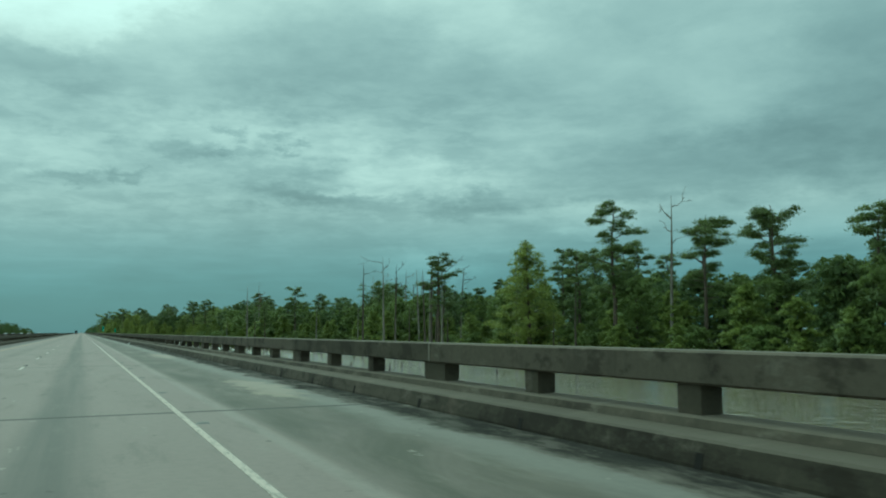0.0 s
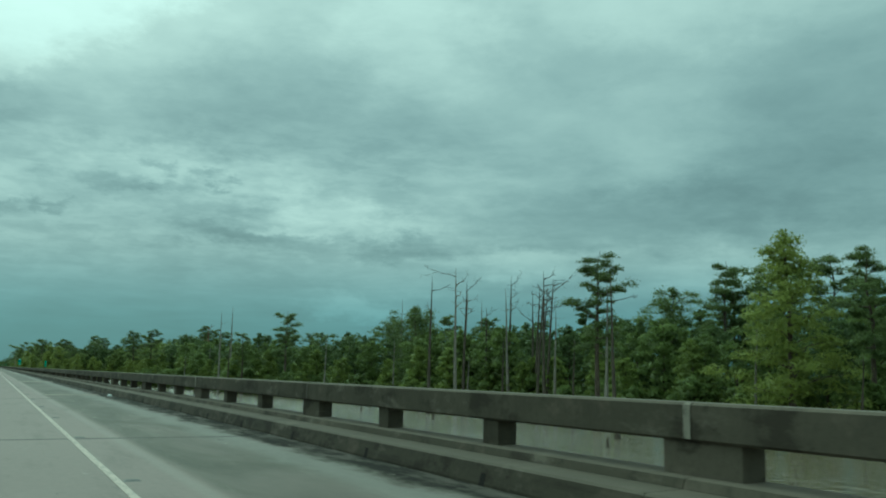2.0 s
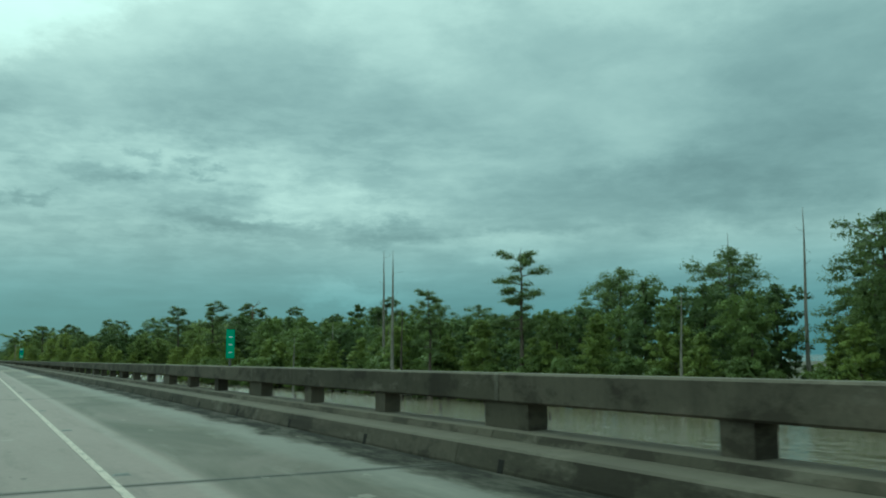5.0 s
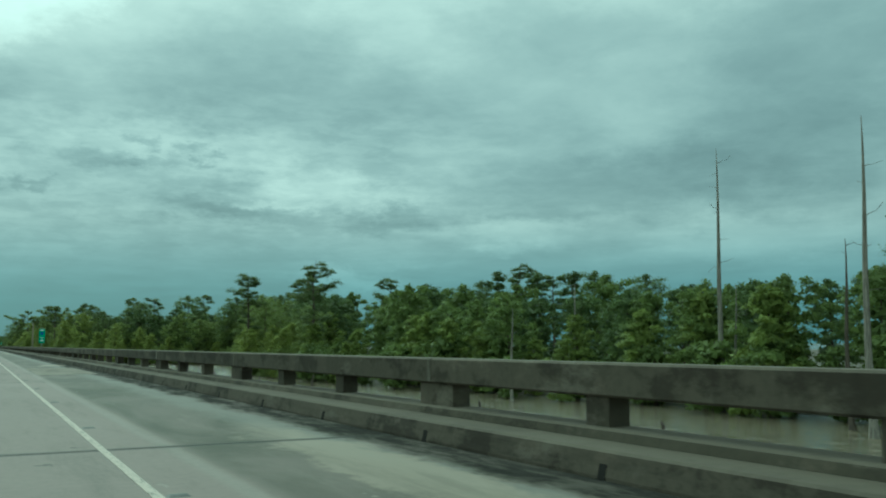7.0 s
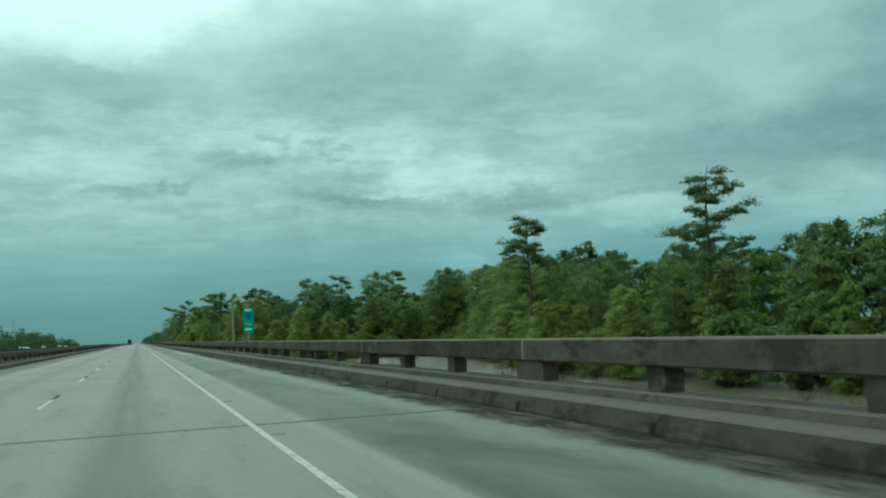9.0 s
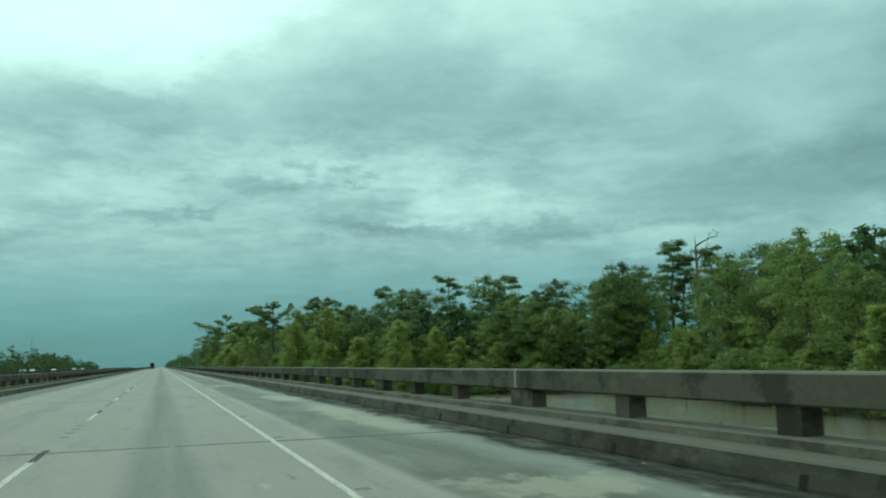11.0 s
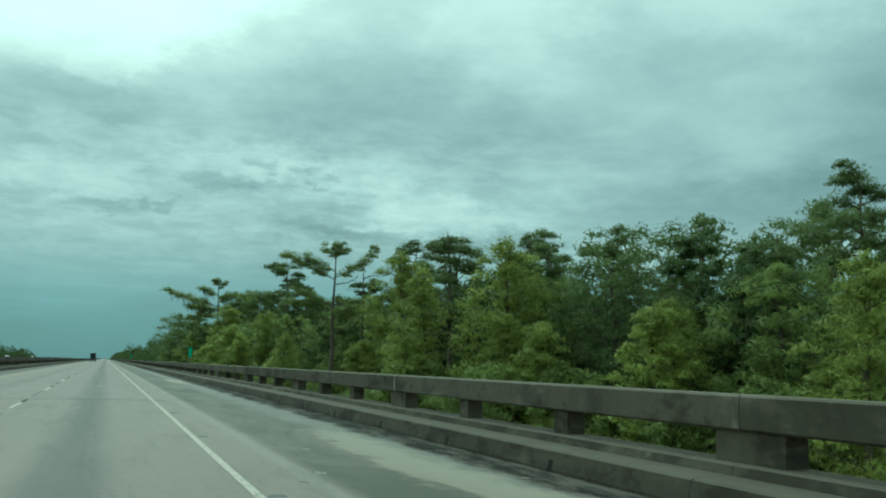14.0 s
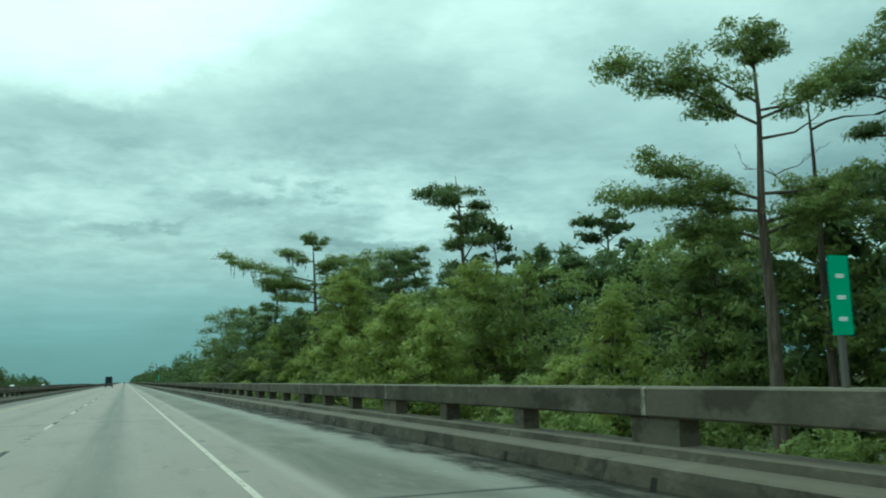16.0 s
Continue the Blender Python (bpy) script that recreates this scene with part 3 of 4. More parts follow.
def dead_tree(seed, height, fork, twigs, mat, label, girth=1.0):
    """A bare dead tree: tapering trunk, forked limbs and broken twigs."""
    rng = np.random.default_rng(seed)
    root = new("dead_tree")
    g = Geo()
    r0 = girth * (0.075 + 0.0085 * height)
    lean = rng.normal(size=2) * (0.025 if fork else 0.008) * height
    path = [(lean[0] * z, lean[1] * z + 0.15 * math.sin(5 * z), z * height) for z in (0, 0.05, 0.25, 0.5, 0.75, 0.9, 1.0)]
    g.tube(path, [r0 * 1.6, r0 * 1.1, r0 * 0.9, r0 * 0.7, r0 * 0.45, r0 * 0.26, 0.02], 6)
    part("trunk", g.mesh("trunk", mat, True), root)

    def branch(b, start, way, long, r, depth):
        mid = start + way * long * 0.5 + Vector(rng.normal(size=3) * 0.05 * long)
        end = mid + (way + Vector(rng.normal(size=3) * 0.55) + Vector((0, 0, 0.12))).normalized() * long * 0.5
        b.tube([start, start.lerp(mid, 0.5) + Vector((0, 0, 0.03 * long)), mid, end], [r, r * 0.85, r * 0.6, 0.010], 4)
        if depth:
            for _ in range(2):
                side = Vector(rng.normal(size=3))
                side.z = side.z * 0.4
                branch(b, mid.lerp(end, 0.1 + 0.8 * rng.random()), (way + side * 0.8).normalized(), long * (0.35 + 0.3 * rng.random()), r * 0.5, depth - 1)

    def on_trunk(u):
        return Vector((lean[0] * u, lean[1] * u + 0.15 * math.sin(5 * u), u * height))

    for i in range(fork):
        a = rng.random() * 6.28
        b = Geo()
        branch(b, on_trunk(0.68 + 0.29 * (i + 0.5) / fork), Vector((math.cos(a), math.sin(a), 0.15 + 0.8 * rng.random())).normalized(),
               height * (0.07 + 0.11 * rng.random()), r0 * 0.32, 3)
        part("limb", b.mesh("limb", mat, True), root)
    b = Geo()
    for i in range(twigs):
        a = rng.random() * 6.28
        branch(b, on_trunk(0.45 + 0.52 * rng.random()), Vector((math.cos(a), math.sin(a), 0.1 + 0.3 * rng.random())).normalized(), 0.5 + 0.9 * rng.random(), 0.025, 0)
    if twigs:
        tagged(part("twig_spray", b.mesh("twig_spray", mat, True), root), kind="stuff")
    return tagged(root, label, "dead tree", "dead trees in the swamp")

# ---- large structure: water, banks, the bridge deck ----
WATER_Z = -3.8
SPAN, JOINT = 10.533, 4.235          # length of one deck span, y of a deck joint
FIRST, NEAR_SPANS, ALL_SPANS = -5, 84, 210
KERB_R, KERB_L = 4.87, -7.50


def sheet(name, x0, y0, x1, y1, z, mat, label, category, nx=1, ny=1):
    xs, ys = np.linspace(x0, x1, nx + 1), np.linspace(y0, y1, ny + 1)
    g = Geo()
    g.add([(x, y, z) for y in ys for x in xs],
          [(j * (nx + 1) + i, j * (nx + 1) + i + 1, (j + 1) * (nx + 1) + i + 1, (j + 1) * (nx + 1) + i) for j in range(ny) for i in range(nx)])
    return tagged(new(name, g.mesh(name, mat)), label, category, kind="structure")


sheet("water", -2400, -1200, 2400, 4000, WATER_Z, M_WATER, "brown murky swamp water with small ripples", "water", 8, 8)


def front(y):
    """How far from the road's axis the edge of the wood stands, along the road."""
    return float(np.interp(y, [-60, 60, 130, 200, 250, 300, 360, 405, 440, 458, 472, 500, 520, 545, 600, 700, 2200],
                           [52, 57, 60, 56, 46, 41, 38, 49, 55, 35, 23, 17, 14, 11.5, 10.2, 10, 10]))


def bank(name, side, label):
    """Low muddy ground under the wood, with a ragged waterline."""
    g = Geo()
    ys = np.linspace(-80, 2200, 190)
    verts, faces, cols = [], [], (0, 1.5, 5, 14, 40, 140, 420)
    for y in ys:
        base = (front(y) + 3.5 if side > 0 else 58) + 2.2 * noise.noise((0.07 * y, side, 0)) + 1.1 * noise.noise((0.31 * y, side, 4))
        for i, c in enumerate(cols):
            verts.append((side * (base + c), y, WATER_Z - 0.15 + min(0.45, 0.16 * c) + 0.12 * noise.noise((base + c, 0.2 * y, 1))))
    k = len(cols)
    for j in range(len(ys) - 1):
        for i in range(k - 1):
            q = (j * k + i, j * k + i + 1, (j + 1) * k + i + 1, (j + 1) * k + i)
            faces.append(q if side > 0 else tuple(reversed(q)))
    g.add(verts, faces)
    return tagged(new(name, g.mesh(name, M_MUD, True)), label, "ground", kind="structure")


bank("ground_bank_right", 1, "low brown muddy ground under the swamp wood")
bank("ground_bank_left", -1, "low brown muddy ground under the far wood")


def joint_y(k):
    return JOINT + SPAN * k


# The deck's bearing layer shows dark in the open joints; the slabs lie on it.
g = Geo()
g.box(-8.25, joint_y(FIRST), -0.42, 5.85, joint_y(ALL_SPANS), -0.03)
road = tagged(new("road", g.mesh("road", M_JOINT)), "pale grey concrete bridge deck with dark cross joints", "road", kind="structure")


# ---- road markings ----
def strip(name, x, y0, y1, half, mat, label):
    g = Geo()
    g.box(x - half, y0, 0.0, x + half, y1, 0.004)
    return tagged(new(name, g.mesh(name, mat)), label, "road marking", kind="structure")


M_YELLOW = road_paint("faded_yellow_road_paint", (0.36, 0.285, 0.20), 0.9)
strip("trim_edge_line", 1.34, joint_y(FIRST), joint_y(ALL_SPANS), 0.043, M_WHITE, "solid white edge line along the shoulder")
strip("trim_median_line", -5.28, joint_y(FIRST), joint_y(ALL_SPANS), 0.11, M_YELLOW, "faded yellow edge line on the median side")


def lane_dash():
    root = new("lane_dash")
    g = Geo()
    g.box(-0.046, -4.95, 0, 0.046, -1.80, 0.004)
    part("white_stripe", g.mesh("white_stripe", M_WHITE), root)
    g = Geo()
    g.box(-0.05, -1.80, 0, 0.05, 0, 0.004)
    part("black_stripe", g.mesh("black_stripe", M_BLACK), root, "black contrast stripe")
    return tagged(root, "white lane dash with a black contrast end on concrete", "lane marking", "dashes between the lanes")


DASH = 13.06
first_dash = lane_dash()
first_dash.location = (-1.96, -0.306 - 3 * DASH, 0)
for i in range(-2, 90):
    copy_thing(first_dash, pose(-1.96, -0.306 + DASH * i, 0))


# ---- railings, one thing a span ----
def railing_span(side):
    """One span of concrete railing, y from 0 to SPAN, x counted outwards from the kerb's foot."""
    def out(pts):
        return [(side * x, z) for x, z in pts] if side > 0 else [(side * x, z) for x, z in reversed(pts)]

    root = new("bridge_railing")
    e = 0.006
    g = Geo()
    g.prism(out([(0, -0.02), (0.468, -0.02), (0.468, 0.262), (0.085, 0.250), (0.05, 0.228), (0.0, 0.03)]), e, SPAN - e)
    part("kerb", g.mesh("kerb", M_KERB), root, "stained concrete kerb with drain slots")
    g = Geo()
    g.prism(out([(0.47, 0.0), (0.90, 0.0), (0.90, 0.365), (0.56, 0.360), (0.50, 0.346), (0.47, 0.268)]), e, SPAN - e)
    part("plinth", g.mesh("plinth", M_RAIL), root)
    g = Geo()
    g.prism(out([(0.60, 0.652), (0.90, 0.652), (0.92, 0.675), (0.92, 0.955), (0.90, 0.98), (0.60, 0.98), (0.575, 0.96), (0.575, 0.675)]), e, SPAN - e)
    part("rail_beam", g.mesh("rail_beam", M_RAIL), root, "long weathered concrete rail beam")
    for y0, y1 in ((-0.53, 0.42), (3.40, 3.77), (6.75, 7.12)):
        g = Geo()
        g.prism(out([(0.63, 0.35), (0.88, 0.35), (0.88, 0.652), (0.63, 0.652)]), y0, y1)
        part("post", g.mesh("post", M_RAIL), root)
    for y0 in (2.6, 6.0, 9.5):
        g = Geo()
        g.prism(out([(-0.010, 0.0), (0.06, 0.0), (0.06, 0.135), (0.022, 0.135)]), y0, y0 + 0.105)
        part("scupper", g.mesh("scupper", M_JOINT), root, "dark drain slot in the kerb")
    g = Geo()
    g.prism(out([(0.572, 0.672), (0.60, 0.672), (0.60, 0.983), (0.572, 0.962)]), 0.008, 0.095)
    part("mortar_joint", g.mesh("mortar_joint", M_MORTAR), root, "pale mortar smeared over the beam joint")
    return tagged(root, "weathered concrete bridge railing on a stained kerb", "railing", "railing spans of the bridge")


right_span, left_span = railing_span(1), railing_span(-1)
right_span.location = (KERB_R, joint_y(FIRST), 0)
left_span.location = (KERB_L, joint_y(FIRST), 0)
for i in range(FIRST + 1, NEAR_SPANS):
    copy_thing(right_span, pose(KERB_R, joint_y(i), 0))
    if i > 20:
        copy_thing(left_span, pose(KERB_L, joint_y(i), 0))


def railing_far(name, x, side, k0, k1, label):
    g = Geo()
    for k in range(k0, k1):
        y = joint_y(k)
        for x0, z0, x1, z1 in ((0, 0, 0.47, 0.255), (0.47, 0, 0.90, 0.362), (0.575, 0.652, 0.92, 0.98)):
            a, b = sorted((x + side * x0, x + side * x1))
            g.box(a, y + 0.02, z0, b, y + SPAN - 0.02, z1)
        for y0, y1 in ((0.02, 0.42), (3.40, 3.77), (6.75, 7.12), (9.99, SPAN - 0.04)):
            a, b = sorted((x + side * 0.63, x + side * 0.88))
            g.box(a, y + y0, 0.355, b, y + y1, 0.655)
    return tagged(new(name, g.mesh(name, M_RAIL)), label, "railing", kind="structure")


railing_far("trim_far_railing_right", KERB_R, 1, NEAR_SPANS, ALL_SPANS, "weathered concrete railing running to the horizon")
railing_far("trim_far_railing_left", KERB_L, -1, NEAR_SPANS, ALL_SPANS, "weathered concrete railing running to the horizon")
railing_far("trim_median_railing_left", KERB_L, -1, FIRST + 1, 21, "weathered concrete railing on the median side")


# ---- the other carriageway ----
OTHER = -42.0
g = Geo()
g.box(OTHER - 6.4, joint_y(FIRST), -0.45, OTHER + 6.4, joint_y(ALL_SPANS), 0.0)
tagged(new("road_opposite", g.mesh("road_opposite", M_DECK)), "concrete deck of the opposite carriageway", "road", kind="structure")
railing_far("trim_opposite_railing_near", OTHER + 5.0, 1, FIRST, 150, "weathered concrete railing of the opposite carriageway")
railing_far("trim_opposite_railing_far", OTHER - 5.0, -1, FIRST, 150, "weathered concrete railing of the opposite carriageway")


def bent(x, width):
    root = new("bridge_pier")
    g = Geo()
    g.box(-width / 2, -0.45, -1.25, width / 2, 0.45, -0.43)
    part("pile_cap", g.mesh("pile_cap", M_RAIL), root)
    g = Geo()
    g.tube([(0, 0, WATER_Z - 1.2), (0, 0, -1.25)], [0.32, 0.32], 8)
    pile = g.mesh("pile", M_RAIL)
    for k in range(5):
        part("pile", pile, root, at=(-width / 2 + 0.8 + k * (width - 1.6) / 4, 0, 0))
    root.location.x = x
    return tagged(root, "concrete pile bent under the bridge deck in water", "pier", "piers under the bridge")


pier = bent(-1.2, 13.6)
pier.location.y = joint_y(FIRST)
for i in range(FIRST + 2, 100, 2):
    copy_thing(pier, pose(-1.2, joint_y(i), 0))
pier_other = bent(OTHER, 12.4)
pier_other.location.y = joint_y(FIRST)
for i in range(FIRST + 4, 110, 4):
    copy_thing(pier_other, pose(OTHER, joint_y(i), 0))


# ---- the swamp wood ----
rng = np.random.default_rng(7)
KINDS = {  # height, first tuft, spread, tufts near, far, leaves near, far, leaf size near, far, leaf tone, form
    "young": (7.0, 0.05, 2.4, 52, 30, 6500, 2100, 0.12, 0.19, 2, "cone"),
    "bush": (5.0, 0.08, 2.7, 40, 24, 3600, 1600, 0.135, 0.20, 1, "full"),
    "pale": (11.0, 0.06, 3.5, 70, 36, 8500, 2000, 0.13, 0.255, 2, "cone"),
    "mid": (12.0, 0.10, 3.4, 72, 38, 8500, 2000, 0.14, 0.265, 1, "full"),
    "dark": (14.0, 0.14, 3.9, 76, 40, 8500, 2000, 0.15, 0.285, 0, "full"),
    "tall": (17.0, 0.42, 3.0, 20, 16, 9500, 2300, 0.13, 0.24, 0, "flat"),
}
CROWNS = {}
for i, (kind, (h, first, spread, t_near, t_far, many, few, small, large, shade, form)) in enumerate(KINDS.items()):
    CROWNS[kind, True] = [cypress_meshes(10 * i + q, h, first, spread, t_near, many, small, M_BRIGHT_STAND[shade], form) for q in range(4)]
    CROWNS[kind, False] = [cypress_meshes(500 + 10 * i + q, h, first, spread, t_far, few, large, M_DIM_STAND[shade], form, fine=False) for q in range(5)]
HEIGHT = {"young": 7.0, "bush": 5.0, "pale": 11.0, "mid": 12.0, "dark": 14.0, "tall": 16.5}
LABEL = {
    "young": "light green young cypress with foliage to the water",
    "bush": "green swamp shrub at the water's edge",
    "pale": "yellow-green bald cypress with soft feathery tiers",
    "mid": "green bald cypress in a dense swamp wood",
    "dark": "dark green full-crowned tree in the swamp wood",
    "tall": "tall flat-topped cypress with layered dark foliage",
}
NAME = {"young": "young_cypress", "bush": "shrub", "pale": "cypress", "mid": "cypress", "dark": "broad_tree", "tall": "tall_cypress"}


def plant(kind, x, y, height, grow=False, fine=False):
    if grow:      # the wood stands taller round the inlet
        height *= float(np.interp(y, [375, 410, 445, 465], [1, 1.28, 1.28, 1]))
    meshes = CROWNS[kind, fine or (340 < y < 575 and x < front(y) + 12)][int(rng.integers(4))]
    return tree(NAME[kind], meshes, (x, y, WATER_Z - 0.05), LABEL[kind], "trees of the swamp wood",
                "shrub" if kind == "bush" else "tree", rng.random() * 360, height / HEIGHT[kind])


def row(kind, y0, y1, step, off0, off1, h0, h1):
    y = y0
    while y < y1:
        x = front(y) + off0 + (off1 - off0) * rng.random()
        high = h0 + (h1 - h0) * rng.random()
        view = abs(x - 0.72 * (y - 353)) < 4.5 and 405 < y < 468      # low wood before the red-brown trunk
        if view:
            high = min(high, 7.0 + 0.06 * (x - 40))
        if 236 < y < 300:                 # and beside the two bare poles
            high = min(high, 9.6 + 0.07 * max(0.0, x - 50))
        if 514 < y < 547 and x < 48:      # low wood behind the tall open cypress
            high = min(high, 9.6 + 0.22 * (x - 15))
        if kind == "tall" and 405 < y < 480:      # even tops round the inlet
            high = min(high, 12.4)
        # clearing before the tall open cypress
        if not (484 < y < 515 and x < 25 and high > 8):
            plant(kind, x, y, high, kind not in ("pale", "young", "bush") and not view)
        y += step * (0.6 + 0.8 * rng.random())


row("young", 45, 640, 6.5, 0, 6, 5.0, 9.0)
row("bush", 45, 640, 6.0, 0.5, 5, 3.0, 5.5)
row("bush", 430, 640, 5.0, -1.5, 3, 2.6, 4.6)
row("mid", 40, 640, 8.5, 4, 13, 9.0, 12.5)
row("pale", 90, 640, 12.0, 2, 9, 6.5, 9.5)
row("dark", 40, 640, 7.0, 9, 22, 10.5, 13.5)
row("mid", 60, 640, 9.5, 18, 36, 10.5, 13.5)
row("dark", 60, 640, 14.0, 30, 75, 11.5, 15.0)
row("tall", 70, 640, 22.0, 8, 40, 12.5, 16.5)

row("dark", 452, 600, 12.0, 11, 19, 12.5, 15.0)
row("tall", 448, 600, 11.0, 9, 18, 14.0, 16.5)
row("dark", 425, 600, 9.0, 24, 58, 10.0, 12.5)
row("mid", 436, 476, 8.0, 6, 14, 7.5, 10.0)

# low thicket in the water between the two carriageways, below the level of the deck
y = 372.0
while y < 640:
    plant("dark", -21 - 6 * rng.random(), y, 3.3 + 0.5 * rng.random())
    y += 2.2 + 2.6 * rng.random()

# Trees that stand out: x, y, height of the top over the road
for x, y, top in ((61, 96.4, 16.3), (66, 85.2, 13.4), (66, 73.9, 12.9), (66, 61, 11.9), (66, 113.5, 12.0), (52, 133, 12.8), (83, 148.4, 15.4), (95, 142.2, 16.8), (103.4, 144, 14.5), (72.5, 93.6, 14.3), (79.3, 89.3, 15.5), (96, 252.5, 14.6), (88.5, 356.5, 15.3), (61, 495, 16.0), (30.5, 508.4, 13.0), (46, 246.6, 8.6), (99.9, 153.4, 16.6), (52, 236.5, 12.4), (41.1, 334.3, 12.2), (40.5, 366, 12.8),
                  (74.5, 384, 14.3), (97, 358, 13.8), (43, 515, 15.8), (42.5, 471, 13.6), (26.3, 498.7, 12.0),
                  (29.6, 518.2, 13.8), (84.4, 475.6, 20.3), (89.6, 470.6, 18.6), (86.0, 474.5, 17.4), (22.2, 548.8, 14.4), (13.0, 575, 10.5)):
    plant("tall", x, y, top - WATER_Z, fine=True)
for x, y, top in ((64, 200.6, 12.4), (76, 150, 12.3), (91, 150.5, 16.0), (86, 263.5, 14.3), (42.2, 499, 14.0), (74.2, 468.3, 14.5), (79.5, 232.4, 13.6), (87.5, 267.8, 12.8), (105, 341, 13.2), (95.8, 342.6, 13.6), (98, 387, 14.5), (55, 487, 15.4),
                  (18.5, 568, 10.6), (12.6, 561, 6.6), (12.5, 601, 9.6), (11.8, 622, 7.0), (13.2, 589, 9.0), (86.5, 530, 18.6), (-60, 655, 10.8), (-59, 672, 12.2), (-63, 640, 11.4), (-60, 690, 9.0), (-66, 625, 12.2), (94, 515, 18.5), (41, 486, 13.0)):
    plant("dark", x, y, top - WATER_Z, fine=True)

for kind, x, y, top in (("mid", 63, 182, 7.6), ("dark", 70, 188, 9.0), ("bush", 58.5, 182.5, 0.6), ("mid", 60, 192, 6.8), ("bush", 57.5, 187.5, 0.4)):
    plant(kind, x, y, top - WATER_Z)
for x, y, top in ((22, 492.5, 8.1), (26, 486.5, 10.0), (23.5, 503, 10.6), (17, 534, 7.0), (15.5, 556, 8.8), (20, 570, 11.6), (31, 460, 6.5), (59.3, 116, 13.2)):
    plant("pale", x, y, top - WATER_Z, fine=True)

SNAGS = [(24, 516.5, 11.3, 2, 5, M_DEAD_DARK), (64, 88.9, 16.4, 4, 6, M_DEAD), (57.9, 151.3, 13.5, 6, 5, M_DEAD_DARK), (62.8, 158.5, 13.4, 6, 6, M_DEAD_DARK), (48.8, 163.6, 13.3, 2, 2, M_DEAD_DARK),
         (53.7, 165.8, 15.1, 4, 6, M_DEAD), (58, 172, 14.0, 3, 5, M_DEAD_DARK), (64.1, 183.8, 14.0, 2, 8, M_DEAD), (74.6, 178.8, 14.6, 5, 4, M_DEAD_DARK),
         (66.8, 174.5, 15.6, 3, 8, M_DEAD_DARK), (65.3, 210.1, 14.3, 0, 4, M_DEAD), (70, 189, 13.0, 0, 6, M_DEAD), (60, 163, 12.4, 1, 5, M_DEAD), (63, 161.5, 12.6, 3, 6, M_DEAD_DARK), (65, 165, 12.2, 2, 4, M_DEAD_DARK), (61.5, 158.8, 12.9, 3, 6, M_DEAD_DARK), (63, 174.4, 10.6, 3, 5, M_DEAD_DARK), (55, 144.7, 8.5, 0, 3, M_DEAD), (52, 131.3, 10.3, 0, 3, M_DEAD), (45.5, 121.3, 9.6, 1, 3, M_DEAD_DARK), (79, 233, 15.6, 0, 5, M_DEAD),
         (47.6, 262.2, 5.4, 0, 3, M_DEAD), (46.5, 280.0, 6.4, 0, 2, M_DEAD), (47.6, 263.5, 15.3, 0, 9, M_DEAD), (41.3, 246.5, 13.2, 0, 6, M_DEAD), (86.6, 470.2, 20.6, 3, 6, M_RED_BARK)]
rr = np.random.default_rng(21)
for y in (97, 112, 118, 139, 144, 158, 171, 189, 213, 251, 286):       # slender bare poles along the edge of the wood
    SNAGS.append((front(y) - 2.5 + 3 * rr.random(), y + rr.normal() * 3, 2.5 + 6.5 * rr.random(), 0, int(rr.integers(1, 5)), M_DEAD if rr.random() < 0.4 else M_DEAD_DARK))
for i, (x, y, top, fork, twigs, mat) in enumerate(SNAGS):
    ob = dead_tree(100 + i, top - WATER_Z, fork, twigs, mat,
                   "bare bleached dead cypress standing in swamp water" if mat is M_DEAD else
                   "red-brown dead trunk with broken limbs" if mat is M_RED_BARK else "dark leafless dead tree with forked branches", 2.0 if mat is M_RED_BARK else 1.0)
    ob.location = (x, y, WATER_Z - 0.1)


def stake(x, y, high, seed):
    """A short dark stump of a drowned tree standing in the water."""
    r = np.random.default_rng(seed)
    g = Geo()
    g.tube([(0, 0, -0.6), (0.02, 0, 0.2 * high), (r.normal() * 0.05, r.normal() * 0.05, 0.7 * high), (r.normal() * 0.08, r.normal() * 0.08, high)], [0.17, 0.11, 0.09, 0.06], 7)
    ob = tagged(new("stump", g.mesh("stump", M_DEAD_DARK, True)), "dark drowned tree stump standing in murky water", "stump", "stumps in the water")
    ob.location = (x, y, WATER_Z)


for i in range(34):
    y = 40 + 375 * (i + rr.random()) / 34
    stake(18 + (front(y) - 22) * rr.random(), y, 0.6 + 1.4 * rr.random() ** 2, 300 + i)


# Two big cypresses close to the bridge, each with its own limbs
def own_tree(seed, x, y, top, limbs, leaves, label, moss=0):
    h = top - WATER_Z
    shape = [(z - WATER_Z, u * 0.93, -u * 0.36 + v, rise, w) for z, u, v, rise, w in limbs]
    root = tree("tall_cypress", cypress_meshes(seed, h, 0.5, 3.0, 8, leaves, 0.10, M_LEAF_MID, "limbs", shape=shape), (x, y, WATER_Z - 0.05), label, "trees of the swamp wood")
    if moss:
        r, g = np.random.default_rng(seed), Geo()
        for z, dx, dy, rise, w in shape[:moss]:
            for q in range(26):
                u, long = 0.3 + 0.7 * r.random(), 0.35 + 0.9 * r.random()
                p = np.array([dx * u, dy * u, z + rise * u * u]) + r.normal(size=3) * np.array([0.25, 0.25, 0.08])
                g.tube([p, p + (r.normal() * 0.04, r.normal() * 0.04, -0.5 * long), p + (r.normal() * 0.08, r.normal() * 0.08, -long)], [0.02, 0.045, 0.006], 3)
        tagged(part("moss", g.mesh("moss", M_MOSS), root, "grey hanging moss"), kind="stuff")


